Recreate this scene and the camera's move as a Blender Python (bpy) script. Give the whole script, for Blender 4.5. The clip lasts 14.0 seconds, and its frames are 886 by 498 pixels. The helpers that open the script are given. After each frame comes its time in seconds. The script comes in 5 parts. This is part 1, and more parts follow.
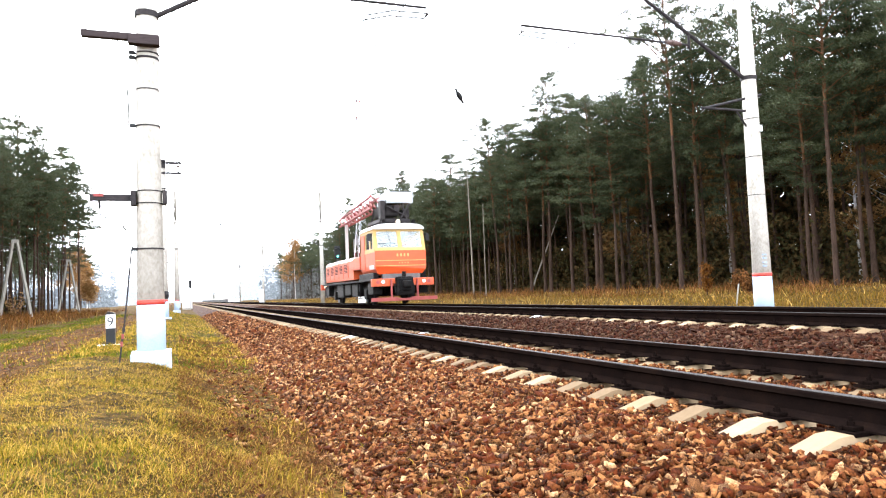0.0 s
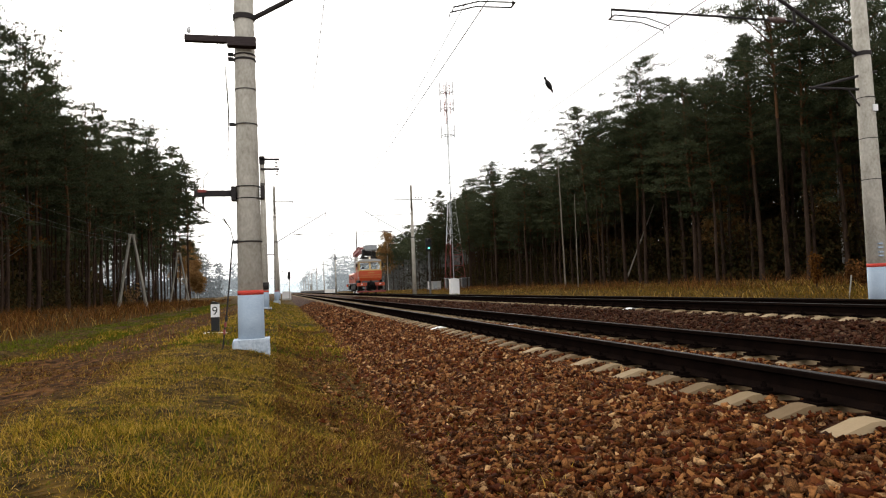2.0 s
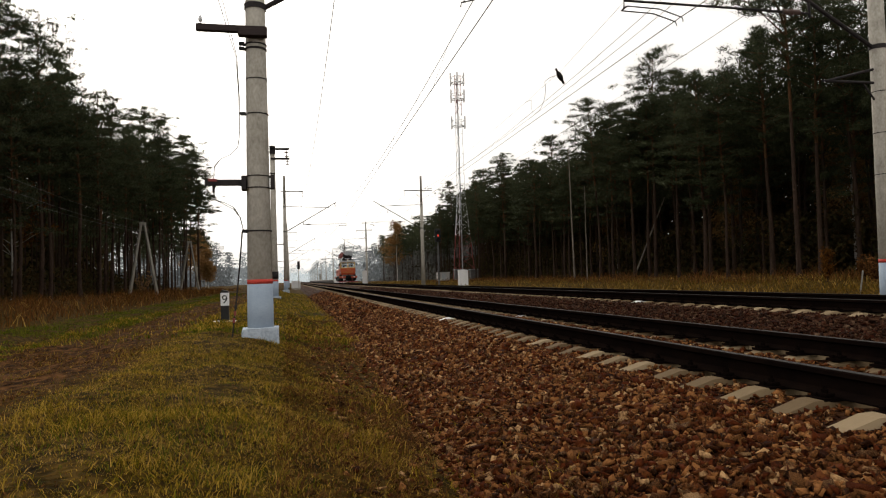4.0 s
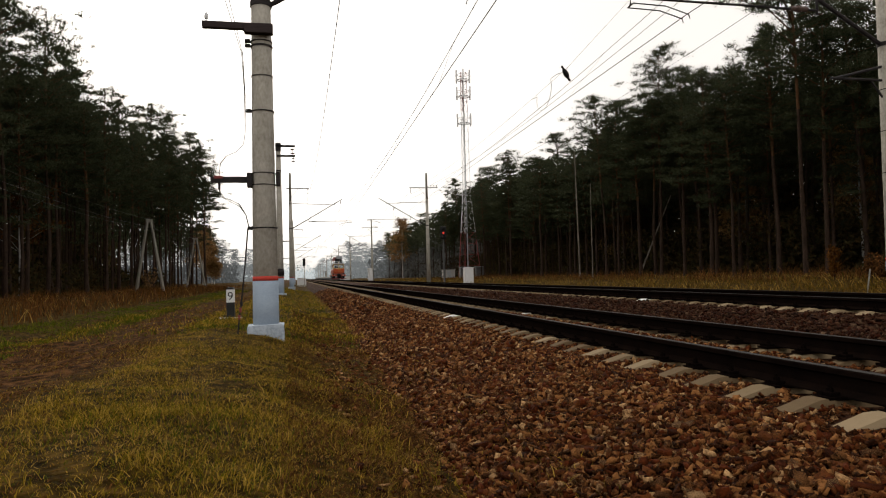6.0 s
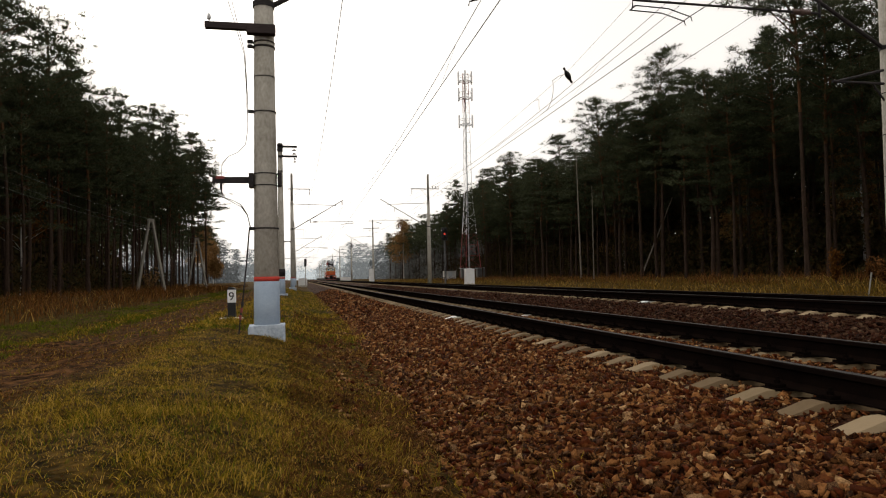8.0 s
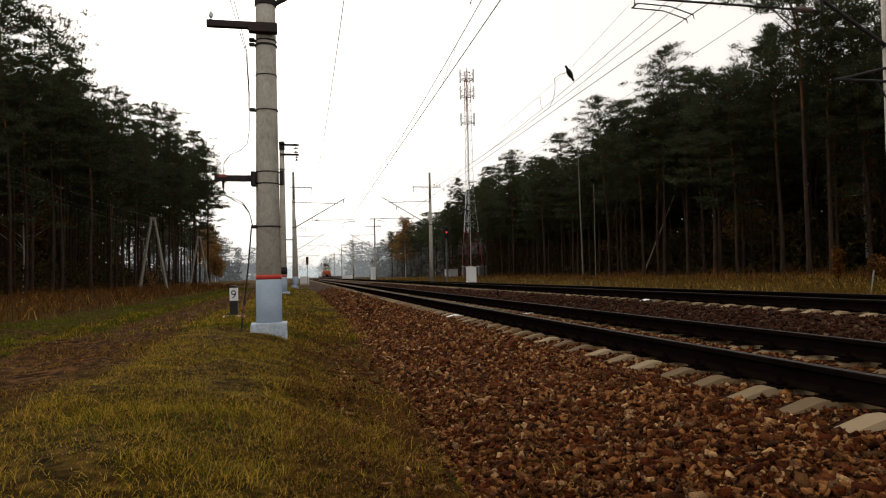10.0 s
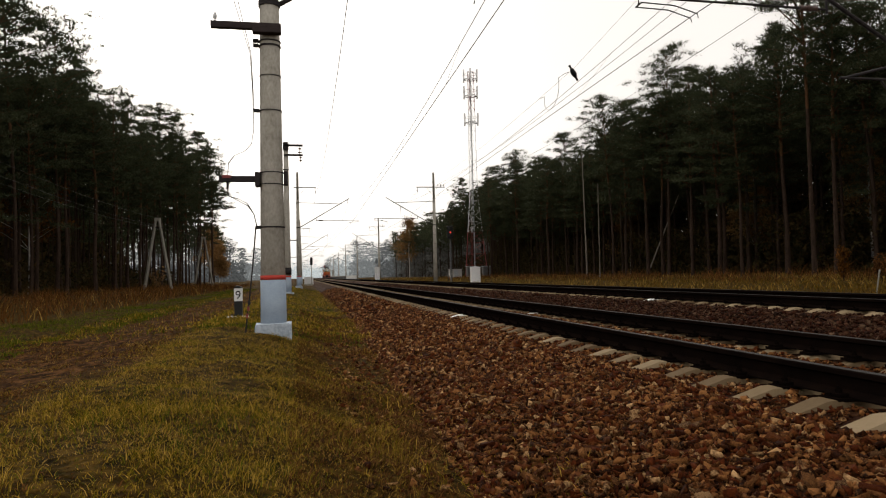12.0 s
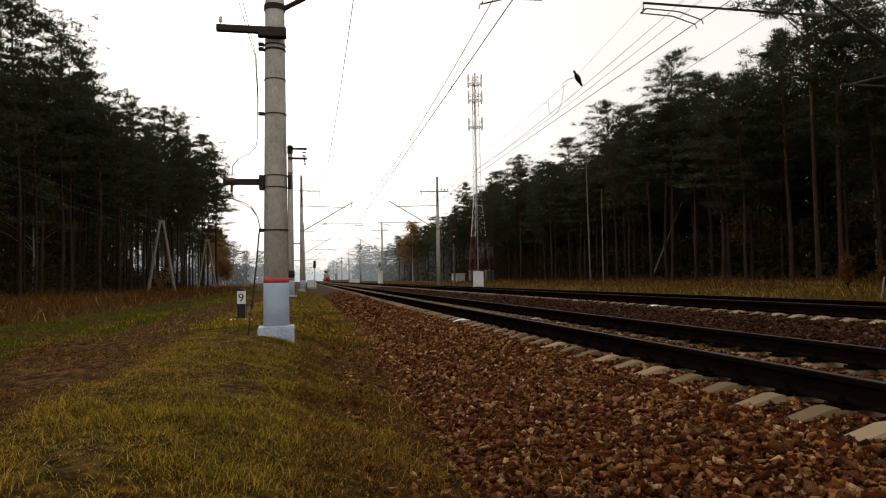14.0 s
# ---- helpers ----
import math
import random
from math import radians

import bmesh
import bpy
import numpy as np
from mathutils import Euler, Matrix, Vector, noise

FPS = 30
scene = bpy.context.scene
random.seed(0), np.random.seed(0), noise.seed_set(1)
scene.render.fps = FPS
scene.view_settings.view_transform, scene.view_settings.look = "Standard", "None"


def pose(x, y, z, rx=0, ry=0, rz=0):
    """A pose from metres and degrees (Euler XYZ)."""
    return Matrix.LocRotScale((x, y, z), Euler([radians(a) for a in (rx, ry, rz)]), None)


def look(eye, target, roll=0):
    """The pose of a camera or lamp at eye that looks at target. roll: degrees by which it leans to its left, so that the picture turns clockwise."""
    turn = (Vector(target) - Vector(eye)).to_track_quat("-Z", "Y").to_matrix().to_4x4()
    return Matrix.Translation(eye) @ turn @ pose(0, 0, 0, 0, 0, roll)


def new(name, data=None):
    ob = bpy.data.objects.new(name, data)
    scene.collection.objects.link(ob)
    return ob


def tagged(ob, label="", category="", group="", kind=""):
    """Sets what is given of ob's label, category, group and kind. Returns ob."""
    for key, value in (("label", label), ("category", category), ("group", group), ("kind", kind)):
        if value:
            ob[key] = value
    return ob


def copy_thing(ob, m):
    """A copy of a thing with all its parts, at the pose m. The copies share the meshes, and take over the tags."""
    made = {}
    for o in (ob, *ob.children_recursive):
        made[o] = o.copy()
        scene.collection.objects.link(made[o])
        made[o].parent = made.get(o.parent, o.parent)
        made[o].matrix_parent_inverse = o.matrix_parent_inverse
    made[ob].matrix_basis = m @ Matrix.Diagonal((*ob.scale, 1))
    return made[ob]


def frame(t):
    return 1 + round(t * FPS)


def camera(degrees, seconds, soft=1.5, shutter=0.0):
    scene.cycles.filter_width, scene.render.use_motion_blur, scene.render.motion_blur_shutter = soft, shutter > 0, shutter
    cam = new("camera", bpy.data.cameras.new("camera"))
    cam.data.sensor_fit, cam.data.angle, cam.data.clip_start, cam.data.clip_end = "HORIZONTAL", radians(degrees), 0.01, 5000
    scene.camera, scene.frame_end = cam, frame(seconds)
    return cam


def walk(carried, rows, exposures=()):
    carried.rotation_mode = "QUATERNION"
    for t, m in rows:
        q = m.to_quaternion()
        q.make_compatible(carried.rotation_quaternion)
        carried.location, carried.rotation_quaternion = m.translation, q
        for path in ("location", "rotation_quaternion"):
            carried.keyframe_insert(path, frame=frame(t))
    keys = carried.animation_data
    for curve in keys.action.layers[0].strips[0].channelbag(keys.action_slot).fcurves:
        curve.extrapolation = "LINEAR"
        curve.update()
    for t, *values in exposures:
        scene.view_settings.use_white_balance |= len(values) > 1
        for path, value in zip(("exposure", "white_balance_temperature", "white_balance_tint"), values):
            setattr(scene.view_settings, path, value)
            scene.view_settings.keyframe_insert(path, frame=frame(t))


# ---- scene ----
cam = camera(65.78, 14.0, 1.15)
PATH = [
    (0, pose(-0.050, 0.053, 1.271, 93.48, 2.35, -20.94)),
    (0.5, pose(-0.045, 0.078, 1.272, 93.47, 1.64, -17.64)),
    (1, pose(-0.020, 0.044, 1.271, 93.58, 1.26, -15.89)),
    (1.5, pose(-0.004, 0.027, 1.263, 93.56, 1.98, -14.35)),
    (2, pose(-0.001, 0.028, 1.262, 93.08, 2.27, -13.33)),
    (2.5, pose(-0.001, 0.019, 1.263, 92.96, 1.93, -12.77)),
    (3, pose(-0.003, 0.018, 1.261, 92.76, 1.75, -12.76)),
    (5.5, pose(0.011, 0.011, 1.263, 92.13, 1.57, -12.22)),
    (6, pose(0.008, 0.012, 1.262, 92.15, 1.52, -12.14)),
    (6.5, pose(0.007, 0.006, 1.263, 92.08, 1.48, -11.94)),
    (7, pose(0.008, 0.008, 1.265, 92.11, 1.50, -12.01)),
    (7.5, pose(0.010, 0.007, 1.262, 92.13, 1.22, -12.03)),
    (8, pose(0.007, 0.005, 1.264, 92.25, 1.23, -12.05)),
    (10.5, pose(0.003, -0.002, 1.264, 92.08, 1.24, -11.85)),
    (11, pose(0.000, 0.000, 1.263, 92.10, 1.26, -11.78)),
    (11.5, pose(-0.001, 0.001, 1.260, 92.16, 1.36, -11.63)),
    (12, pose(0.001, 0.002, 1.265, 92.11, 1.36, -11.57)),
    (12.5, pose(0.003, 0.001, 1.266, 92.16, 1.22, -11.58)),
    (13, pose(0.002, 0.000, 1.264, 92.44, 0.82, -11.49)),
    (13.5, pose(0.001, 0.001, 1.266, 92.47, 0.73, -11.38)),
    (14, pose(0.004, -0.001, 1.265, 92.47, 0.92, -11.31)),
]
# the clip's camera stops down during its first seconds
STOPS = [(0, 2.15, 6000, 11), (0.5, 1.7, 6200, 11), (1, 1.0, 6450, 10), (1.5, 0.4, 6650, 10), (2, 0.15, 6750, 10), (2.5, -0.1, 6850, 10), (3, -0.3, 6950, 10), (5.5, -0.65, 7100, 11), (8, -0.65, 7100, 11), (14, -0.7, 7100, 11)]
walk(cam, PATH, STOPS)

# ---- light: a bright overcast sky, a wide weak sun behind the cloud ----
SUN_ELEVATION, SUN_ROTATION = radians(24), radians(-14)
world = bpy.data.worlds.new("overcast_sky")
scene.world = world
world.use_nodes = True
wn = world.node_tree
sky = wn.nodes.new("ShaderNodeTexSky")
sky.sky_type, sky.sun_disc = "NISHITA", False
sky.sun_elevation, sky.sun_rotation = SUN_ELEVATION, SUN_ROTATION
sky.air_density, sky.dust_density, sky.ozone_density = 1.0, 6.0, 0.5
grey = wn.nodes.new("ShaderNodeHueSaturation")
grey.inputs["Saturation"].default_value = 0.12
cloud = wn.nodes.new("ShaderNodeMixRGB")
cloud.inputs[0].default_value = 0.72
cloud.inputs[2].default_value = (19.0, 19.0, 19.2, 1)
wn.links.new(sky.outputs[0], grey.inputs["Color"])
wn.links.new(grey.outputs[0], cloud.inputs[1])
wn.links.new(cloud.outputs[0], wn.nodes["Background"].inputs[0])
wn.nodes["Background"].inputs[1].default_value = 0.105
sun = new("sun", bpy.data.lights.new("sun", "SUN"))
sun.data.energy, sun.data.angle, sun.data.color = 1.5, radians(18), (1.0, 0.96, 0.9)
sun.matrix_world = look((-22, 89, 41), (0, 0, 0))


# ---- materials ----
def material(name, colors, scale=4.0, rough=0.8, metal=0.0, bump=0.3, fine=40.0, island=False, random_object=False, spec=0.3, stretch=(1, 1, 1), bump_size=0.02, leaf=0.0):
    """A surface whose colour drifts between the given ones at two scales, with fine relief; leaf lets light through."""
    m = bpy.data.materials.new(name)
    m.use_nodes = True
    nt = m.node_tree
    n, l = nt.nodes, nt.links
    b = n["Principled BSDF"]
    b.inputs["Metallic"].default_value = metal
    b.inputs["Specular IOR Level"].default_value = spec
    tc = n.new("ShaderNodeTexCoord")
    mp = n.new("ShaderNodeMapping")
    mp.inputs["Scale"].default_value = stretch
    l.new(tc.outputs["Object"], mp.inputs[0])
    big = n.new("ShaderNodeTexNoise")
    big.inputs["Scale"].default_value, big.inputs["Detail"].default_value = scale, 5
    small = n.new("ShaderNodeTexNoise")
    small.inputs["Scale"].default_value, small.inputs["Detail"].default_value = fine, 6
    l.new(mp.outputs[0], big.inputs[0])
    l.new(mp.outputs[0], small.inputs[0])
    mix = n.new("ShaderNodeMath")
    mix.operation = "MULTIPLY_ADD"
    l.new(small.outputs[0], mix.inputs[0])
    mix.inputs[1].default_value = 0.45
    half = n.new("ShaderNodeMath")
    half.operation = "MULTIPLY_ADD"
    half.inputs[1].default_value, half.inputs[2].default_value = 0.55, 0.0
    l.new(big.outputs[0], half.inputs[0])
    l.new(half.outputs[0], mix.inputs[2])
    value = mix
    if island or random_object:
        src = n.new("ShaderNodeNewGeometry" if island else "ShaderNodeObjectInfo")
        add = n.new("ShaderNodeMath")
        add.operation = "MULTIPLY_ADD"
        add.inputs[1].default_value = 0.75
        l.new(src.outputs["Random Per Island" if island else "Random"], add.inputs[0])
        cut = n.new("ShaderNodeMath")
        cut.operation = "MULTIPLY_ADD"
        cut.inputs[1].default_value, cut.inputs[2].default_value = 0.5, -0.125
        l.new(mix.outputs[0], cut.inputs[0])
        l.new(cut.outputs[0], add.inputs[2])
        value = add
    ramp = n.new("ShaderNodeValToRGB")
    e = ramp.color_ramp.elements
    lo, hi = (0.08, 0.9) if (island or random_object) else (0.3, 0.7)
    while len(e) < len(colors):
        e.new(0.5)
    for i, c in enumerate(colors):
        e[i].position = lo + (hi - lo) * i / max(1, len(colors) - 1)
        e[i].color = (*c, 1)
    l.new(value.outputs[0], ramp.inputs[0])
    l.new(ramp.outputs[0], b.inputs["Base Color"])
    rr = n.new("ShaderNodeMapRange")
    rr.inputs[3].default_value, rr.inputs[4].default_value = max(0.02, rough - 0.12), min(1, rough + 0.12)
    l.new(small.outputs[0], rr.inputs[0])
    l.new(rr.outputs[0], b.inputs["Roughness"])
    if bump:
        bp = n.new("ShaderNodeBump")
        bp.inputs["Strength"].default_value, bp.inputs["Distance"].default_value = bump, bump_size
        l.new(small.outputs[0], bp.inputs["Height"])
        l.new(bp.outputs[0], b.inputs["Normal"])
    if leaf:
        thin = n.new("ShaderNodeBsdfTranslucent")
        l.new(ramp.outputs[0], thin.inputs["Color"])
        both = n.new("ShaderNodeMixShader")
        both.inputs[0].default_value = leaf
        l.new(b.outputs[0], both.inputs[1])
        l.new(thin.outputs[0], both.inputs[2])
        l.new(both.outputs[0], n["Material Output"].inputs["Surface"])
    return m


def glow(name, color, strength):
    m = bpy.data.materials.new(name)
    m.use_nodes = True
    b = m.node_tree.nodes["Principled BSDF"]
    b.inputs["Base Color"].default_value = (*color, 1)
    b.inputs["Emission Color"].default_value = (*color, 1)
    b.inputs["Emission Strength"].default_value = strength
    return m


def glass(name, color=(0.5, 0.58, 0.6)):
    m = bpy.data.materials.new(name)
    m.use_nodes = True
    b = m.node_tree.nodes["Principled BSDF"]
    b.inputs["Base Color"].default_value = (*color, 1)
    b.inputs["Roughness"].default_value = 0.04
    b.inputs["Transmission Weight"].default_value = 0.95
    b.inputs["IOR"].default_value = 1.45
    return m


def soil_material():
    """Verge: olive grass, straw patches, and a trodden earth path along the line."""
    m = bpy.data.materials.new("verge_soil")
    m.use_nodes = True
    nt = m.node_tree
    n, l = nt.nodes, nt.links
    b = n["Principled BSDF"]
    b.inputs["Roughness"].default_value = 0.95
    b.inputs["Specular IOR Level"].default_value = 0.02
    tc = n.new("ShaderNodeTexCoord")

    def tex(scale, detail=6):
        t = n.new("ShaderNodeTexNoise")
        t.inputs["Scale"].default_value, t.inputs["Detail"].default_value = scale, detail
        l.new(tc.outputs["Object"], t.inputs[0])
        return t

    def ramp(src, stops):
        r = n.new("ShaderNodeValToRGB")
        e = r.color_ramp.elements
        while len(e) < len(stops):
            e.new(0.5)
        for i, (p, c) in enumerate(stops):
            e[i].position, e[i].color = p, (*c, 1)
        l.new(src, r.inputs[0])
        return r

    def mixed(fac, a, c):
        x = n.new("ShaderNodeMixRGB")
        l.new(fac, x.inputs[0])
        l.new(a, x.inputs[1])
        l.new(c, x.inputs[2])
        return x

    grass = ramp(tex(9, 10).outputs[0], [(0.3, (0.008, 0.005, 0.0012)), (0.5, (0.042, 0.024, 0.0042)), (0.7, (0.12, 0.068, 0.013))])
    earth = ramp(tex(8, 12).outputs[0], [(0.36, (0.012, 0.005, 0.0018)), (0.5, (0.05, 0.021, 0.007)), (0.66, (0.135, 0.062, 0.022))])
    forest = ramp(tex(2.0, 8).outputs[0], [(0.3, (0.03, 0.023, 0.011)), (0.55, (0.08, 0.05, 0.018)), (0.75, (0.15, 0.095, 0.033))])
    sx = n.new("ShaderNodeSeparateXYZ")
    l.new(tc.outputs["Object"], sx.inputs[0])
    wob = n.new("ShaderNodeMath")
    wob.operation = "MULTIPLY_ADD"
    wob.inputs[1].default_value = 3.4
    l.new(tex(0.5, 7).outputs[0], wob.inputs[0])
    l.new(sx.outputs[0], wob.inputs[2])
    path = n.new("ShaderNodeValToRGB")
    e = path.color_ramp.elements
    bands = ((0.36, 0), (0.45, 0.95), (0.64, 0.95), (0.76, 0))
    e.new(0.4)
    e.new(0.6)
    for i, (p, c) in enumerate(bands):
        e[i].position, e[i].color = p, (c, c, c, 1)
    mr = n.new("ShaderNodeMapRange")
    mr.inputs[1].default_value, mr.inputs[2].default_value = -6.1, 2.0
    l.new(wob.outputs[0], mr.inputs[0])
    l.new(mr.outputs[0], path.inputs[0])
    a = mixed(path.outputs[0], grass.outputs[0], earth.outputs[0])
    wood = n.new("ShaderNodeMath")
    wood.operation = "ABSOLUTE"
    shift = n.new("ShaderNodeMath")
    shift.operation = "ADD"
    shift.inputs[1].default_value = -7.5
    l.new(sx.outputs[0], shift.inputs[0])
    l.new(shift.outputs[0], wood.inputs[0])
    fr = n.new("ShaderNodeMapRange")
    fr.inputs[1].default_value, fr.inputs[2].default_value = 18.0, 23.0
    l.new(wood.outputs[0], fr.inputs[0])
    c = mixed(fr.outputs[0], a.outputs[0], forest.outputs[0])
    l.new(c.outputs[0], b.inputs["Base Color"])
    bp = n.new("ShaderNodeBump")
    bp.inputs["Strength"].default_value, bp.inputs["Distance"].default_value = 1.0, 0.08
    l.new(tex(18, 12).outputs[0], bp.inputs["Height"])
    l.new(bp.outputs[0], b.inputs["Normal"])
    return m


SOIL = soil_material()
BALLAST_BED = material("ballast_bed", [(0.006, 0.0025, 0.0015), (0.02, 0.007, 0.0035), (0.045, 0.018, 0.007), (0.09, 0.045, 0.02)], 6, 0.95, bump=1.0, fine=26, bump_size=0.05, spec=0.03)
STONE = material("crushed_stone", [(0.003, 0.0012, 0.0006), (0.085, 0.0195, 0.0055), (0.009, 0.0035, 0.0016), (0.115, 0.036, 0.0105), (0.005, 0.002, 0.001), (0.26, 0.11, 0.037), (0.035, 0.0105, 0.0036), (0.46, 0.27, 0.125)], 14, 0.8, island=True, bump=0.8, fine=70, bump_size=0.008, spec=0.03)
DARK_STONE = material("oily_crushed_stone", [(0.003, 0.0015, 0.001), (0.034, 0.009, 0.004), (0.009, 0.004, 0.0025), (0.05, 0.017, 0.008), (0.006, 0.003, 0.002), (0.07, 0.033, 0.018), (0.022, 0.008, 0.0045), (0.11, 0.066, 0.04)], 14, 0.85, island=True, bump=0.35, fine=90, bump_size=0.006, spec=0.03)
STONE_PIECE = material("crushed_stone_piece", [(0.003, 0.0012, 0.0006), (0.085, 0.0195, 0.0055), (0.009, 0.0035, 0.0016), (0.115, 0.036, 0.0105), (0.005, 0.002, 0.001), (0.26, 0.11, 0.037), (0.035, 0.0105, 0.0036), (0.46, 0.27, 0.125)], 14, 0.8, random_object=True, bump=0.8, fine=70, bump_size=0.008, spec=0.03)
RAIL_SIDE = material("rusty_rail_side", [(0.003, 0.0021, 0.0018), (0.006, 0.0039, 0.0033), (0.0105, 0.006, 0.0042)], 5, 0.85, 0.0, 0.25, 70, bump_size=0.004, spec=0.0)
RAIL_TOP = material("polished_rail_head", [(0.022, 0.02, 0.019), (0.045, 0.042, 0.04)], 5, 0.72, 0.1, 0.05, 60, stretch=(1, 0.1, 1), bump_size=0.002, spec=0.12)
CONCRETE_SLEEPER = material("sleeper_concrete", [(0.09286, 0.05956, 0.0312), (0.1693, 0.1212, 0.06975), (0.2622, 0.1952, 0.1193)], 6, 0.9, random_object=True, bump=0.4, fine=60, bump_size=0.006, spec=0.08)
WHITE_SLEEPER = material("whitewashed_concrete", [(0.7, 0.7, 0.68), (0.82, 0.82, 0.8)], 5, 0.85, bump=0.2)
CONCRETE = material("pole_concrete", [(0.23, 0.21, 0.175), (0.36, 0.34, 0.295), (0.46, 0.435, 0.385), (0.57, 0.54, 0.48)], 3.4, 0.9, bump=0.35, fine=24, stretch=(1, 1, 0.6), bump_size=0.006, spec=0.08)
BLUE_PAINT = material("pale_blue_paint", [(0.22, 0.2816, 0.3608), (0.2728, 0.3388, 0.418), (0.3256, 0.3872, 0.4664)], 4, 0.75, bump=0.2, fine=50, bump_size=0.005)
WHITE_BLUE = material("foundation_paint", [(0.225, 0.27, 0.324), (0.396, 0.459, 0.531), (0.504, 0.558, 0.621)], 5, 0.85, bump=0.5, fine=22, bump_size=0.02)
RED_PAINT = material("red_band_paint", [(0.42, 0.035, 0.025), (0.55, 0.06, 0.04)], 8, 0.7, bump=0.1)
DARK_STEEL = material("dark_steel", [(0.012, 0.011, 0.012), (0.026, 0.023, 0.024), (0.045, 0.037, 0.034)], 7, 0.7, 0.1, 0.2, bump_size=0.004, spec=0.15)
DARK_TIMBER = material("tarred_timber", [(0.03, 0.024, 0.024), (0.06, 0.047, 0.047)], 6, 0.85, bump=0.5, fine=40, stretch=(0.2, 1, 1), spec=0.03)
WIRE = material("wire_metal", [(0.06, 0.06, 0.06), (0.12, 0.11, 0.1)], 5, 0.6, 0.5, 0)
PORCELAIN = material("insulator_glaze", [(0.08, 0.05, 0.045), (0.12, 0.08, 0.07)], 6, 0.25, bump=0)
PALE_GLASS = material("pale_insulator", [(0.5, 0.52, 0.54), (0.65, 0.67, 0.68)], 6, 0.3, bump=0)
WHITE_PAINT = material("white_paint", [(0.66, 0.67, 0.68), (0.8, 0.8, 0.8)], 3, 0.6, bump=0.1)
BLACK_PAINT = material("black_paint", [(0.006, 0.006, 0.0065), (0.015, 0.015, 0.015)], 5, 0.6, bump=0.1)
BARK = material("pine_bark", [(0.0192, 0.01264, 0.0096), (0.042, 0.02704, 0.01984), (0.07136, 0.04616, 0.0336)], 3.0, 0.95, bump=0.9, fine=16, stretch=(1, 1, 0.25), bump_size=0.04, spec=0.03)
UPPER_BARK = material("upper_pine_bark", [(0.05, 0.027, 0.015), (0.1, 0.051, 0.025), (0.135, 0.075, 0.04)], 3.0, 0.9, bump=0.5, fine=18, stretch=(1, 1, 0.3), spec=0.03)
DEADWOOD = material("bleached_deadwood", [(0.09, 0.075, 0.06), (0.17, 0.145, 0.12), (0.26, 0.23, 0.19)], 3.0, 0.9, bump=0.4, fine=18, stretch=(1, 1, 0.3), spec=0.03)
BIRCH_BARK = material("birch_bark", [(0.1, 0.09, 0.08), (0.45, 0.43, 0.4), (0.6, 0.58, 0.55)], 3.0, 0.85, bump=0.2, fine=12, stretch=(1, 1, 2))
NEEDLES = material("pine_needles", [(0.012, 0.017, 0.009), (0.03, 0.039, 0.018), (0.055, 0.063, 0.03), (0.09, 0.092, 0.046)], 0.9, 0.7, bump=0, fine=4, spec=0.1, leaf=0.3)
AUTUMN = material("autumn_leaves", [(0.13, 0.066, 0.024), (0.22, 0.122, 0.046), (0.3, 0.185, 0.075)], 0.8, 0.8, island=True, bump=0, fine=6, spec=0.05, leaf=0.4)
# Undergrowth, and the dark fill standing in for shade deep in the wood.
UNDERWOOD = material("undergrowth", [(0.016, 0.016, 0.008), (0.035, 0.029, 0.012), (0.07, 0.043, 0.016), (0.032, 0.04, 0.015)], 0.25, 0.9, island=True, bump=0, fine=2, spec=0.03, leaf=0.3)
BLADES = material("verge_grass", [(0.05772, 0.04396, 0.002), (0.1592, 0.1149, 0.008), (0.3085, 0.1949, 0.024), (0.4976, 0.3097, 0.07)], 0.9, 0.8, island=True, bump=0, fine=5, spec=0.02, leaf=0.25)
FRESH = material("fresh_grass", [(0.03, 0.042, 0.003), (0.07, 0.086, 0.006), (0.13, 0.14, 0.013)], 0.9, 0.8, island=True, bump=0, fine=5, spec=0.02, leaf=0.25)
STRAW = material("dry_grass", [(0.12, 0.06, 0.012), (0.26, 0.15, 0.03), (0.42, 0.27, 0.08), (0.15, 0.11, 0.016)], 0.5, 0.85, island=True, bump=0, fine=4, spec=0.04, leaf=0.3)
RUSSET = material("russet_leaves", [(0.04335, 0.01589, 0.00289), (0.09392, 0.03613, 0.006502), (0.1517, 0.06502, 0.013)], 0.8, 0.8, island=True, bump=0, fine=6, spec=0.04, leaf=0.3)
MEADOW = material("withered_meadow", [(0.035, 0.019, 0.004), (0.095, 0.055, 0.009), (0.165, 0.092, 0.018), (0.06, 0.058, 0.008)], 0.3, 0.9, island=True, bump=0, fine=3, spec=0.03, leaf=0.25)
WEEDS = material("brown_weeds", [(0.02, 0.0085, 0.0035), (0.085, 0.036, 0.011), (0.18, 0.08, 0.024)], 0.5, 0.9, island=True, bump=0, fine=4, spec=0.03, leaf=0.25)
ORANGE = material("orange_vehicle_paint", [(0.408, 0.04675, 0.0051), (0.476, 0.06375, 0.0085), (0.51, 0.08075, 0.0153)], 1.6, 0.45, bump=0.05, spec=0.5)
CREAM = material("cream_vehicle_paint", [(0.38, 0.23, 0.06), (0.47, 0.31, 0.11)], 1.6, 0.5, bump=0.05)
ROOF_GREY = material("roof_paint", [(0.38, 0.38, 0.37), (0.48, 0.475, 0.46)], 2, 0.6, bump=0.1)
GREY_PAINT = material("grey_vehicle_paint", [(0.28, 0.3, 0.32), (0.4, 0.42, 0.44)], 3, 0.6, bump=0.1)
PINK_RED = material("faded_red_paint", [(0.18, 0.02625, 0.024), (0.27, 0.0675, 0.06)], 3, 0.6, bump=0.1)
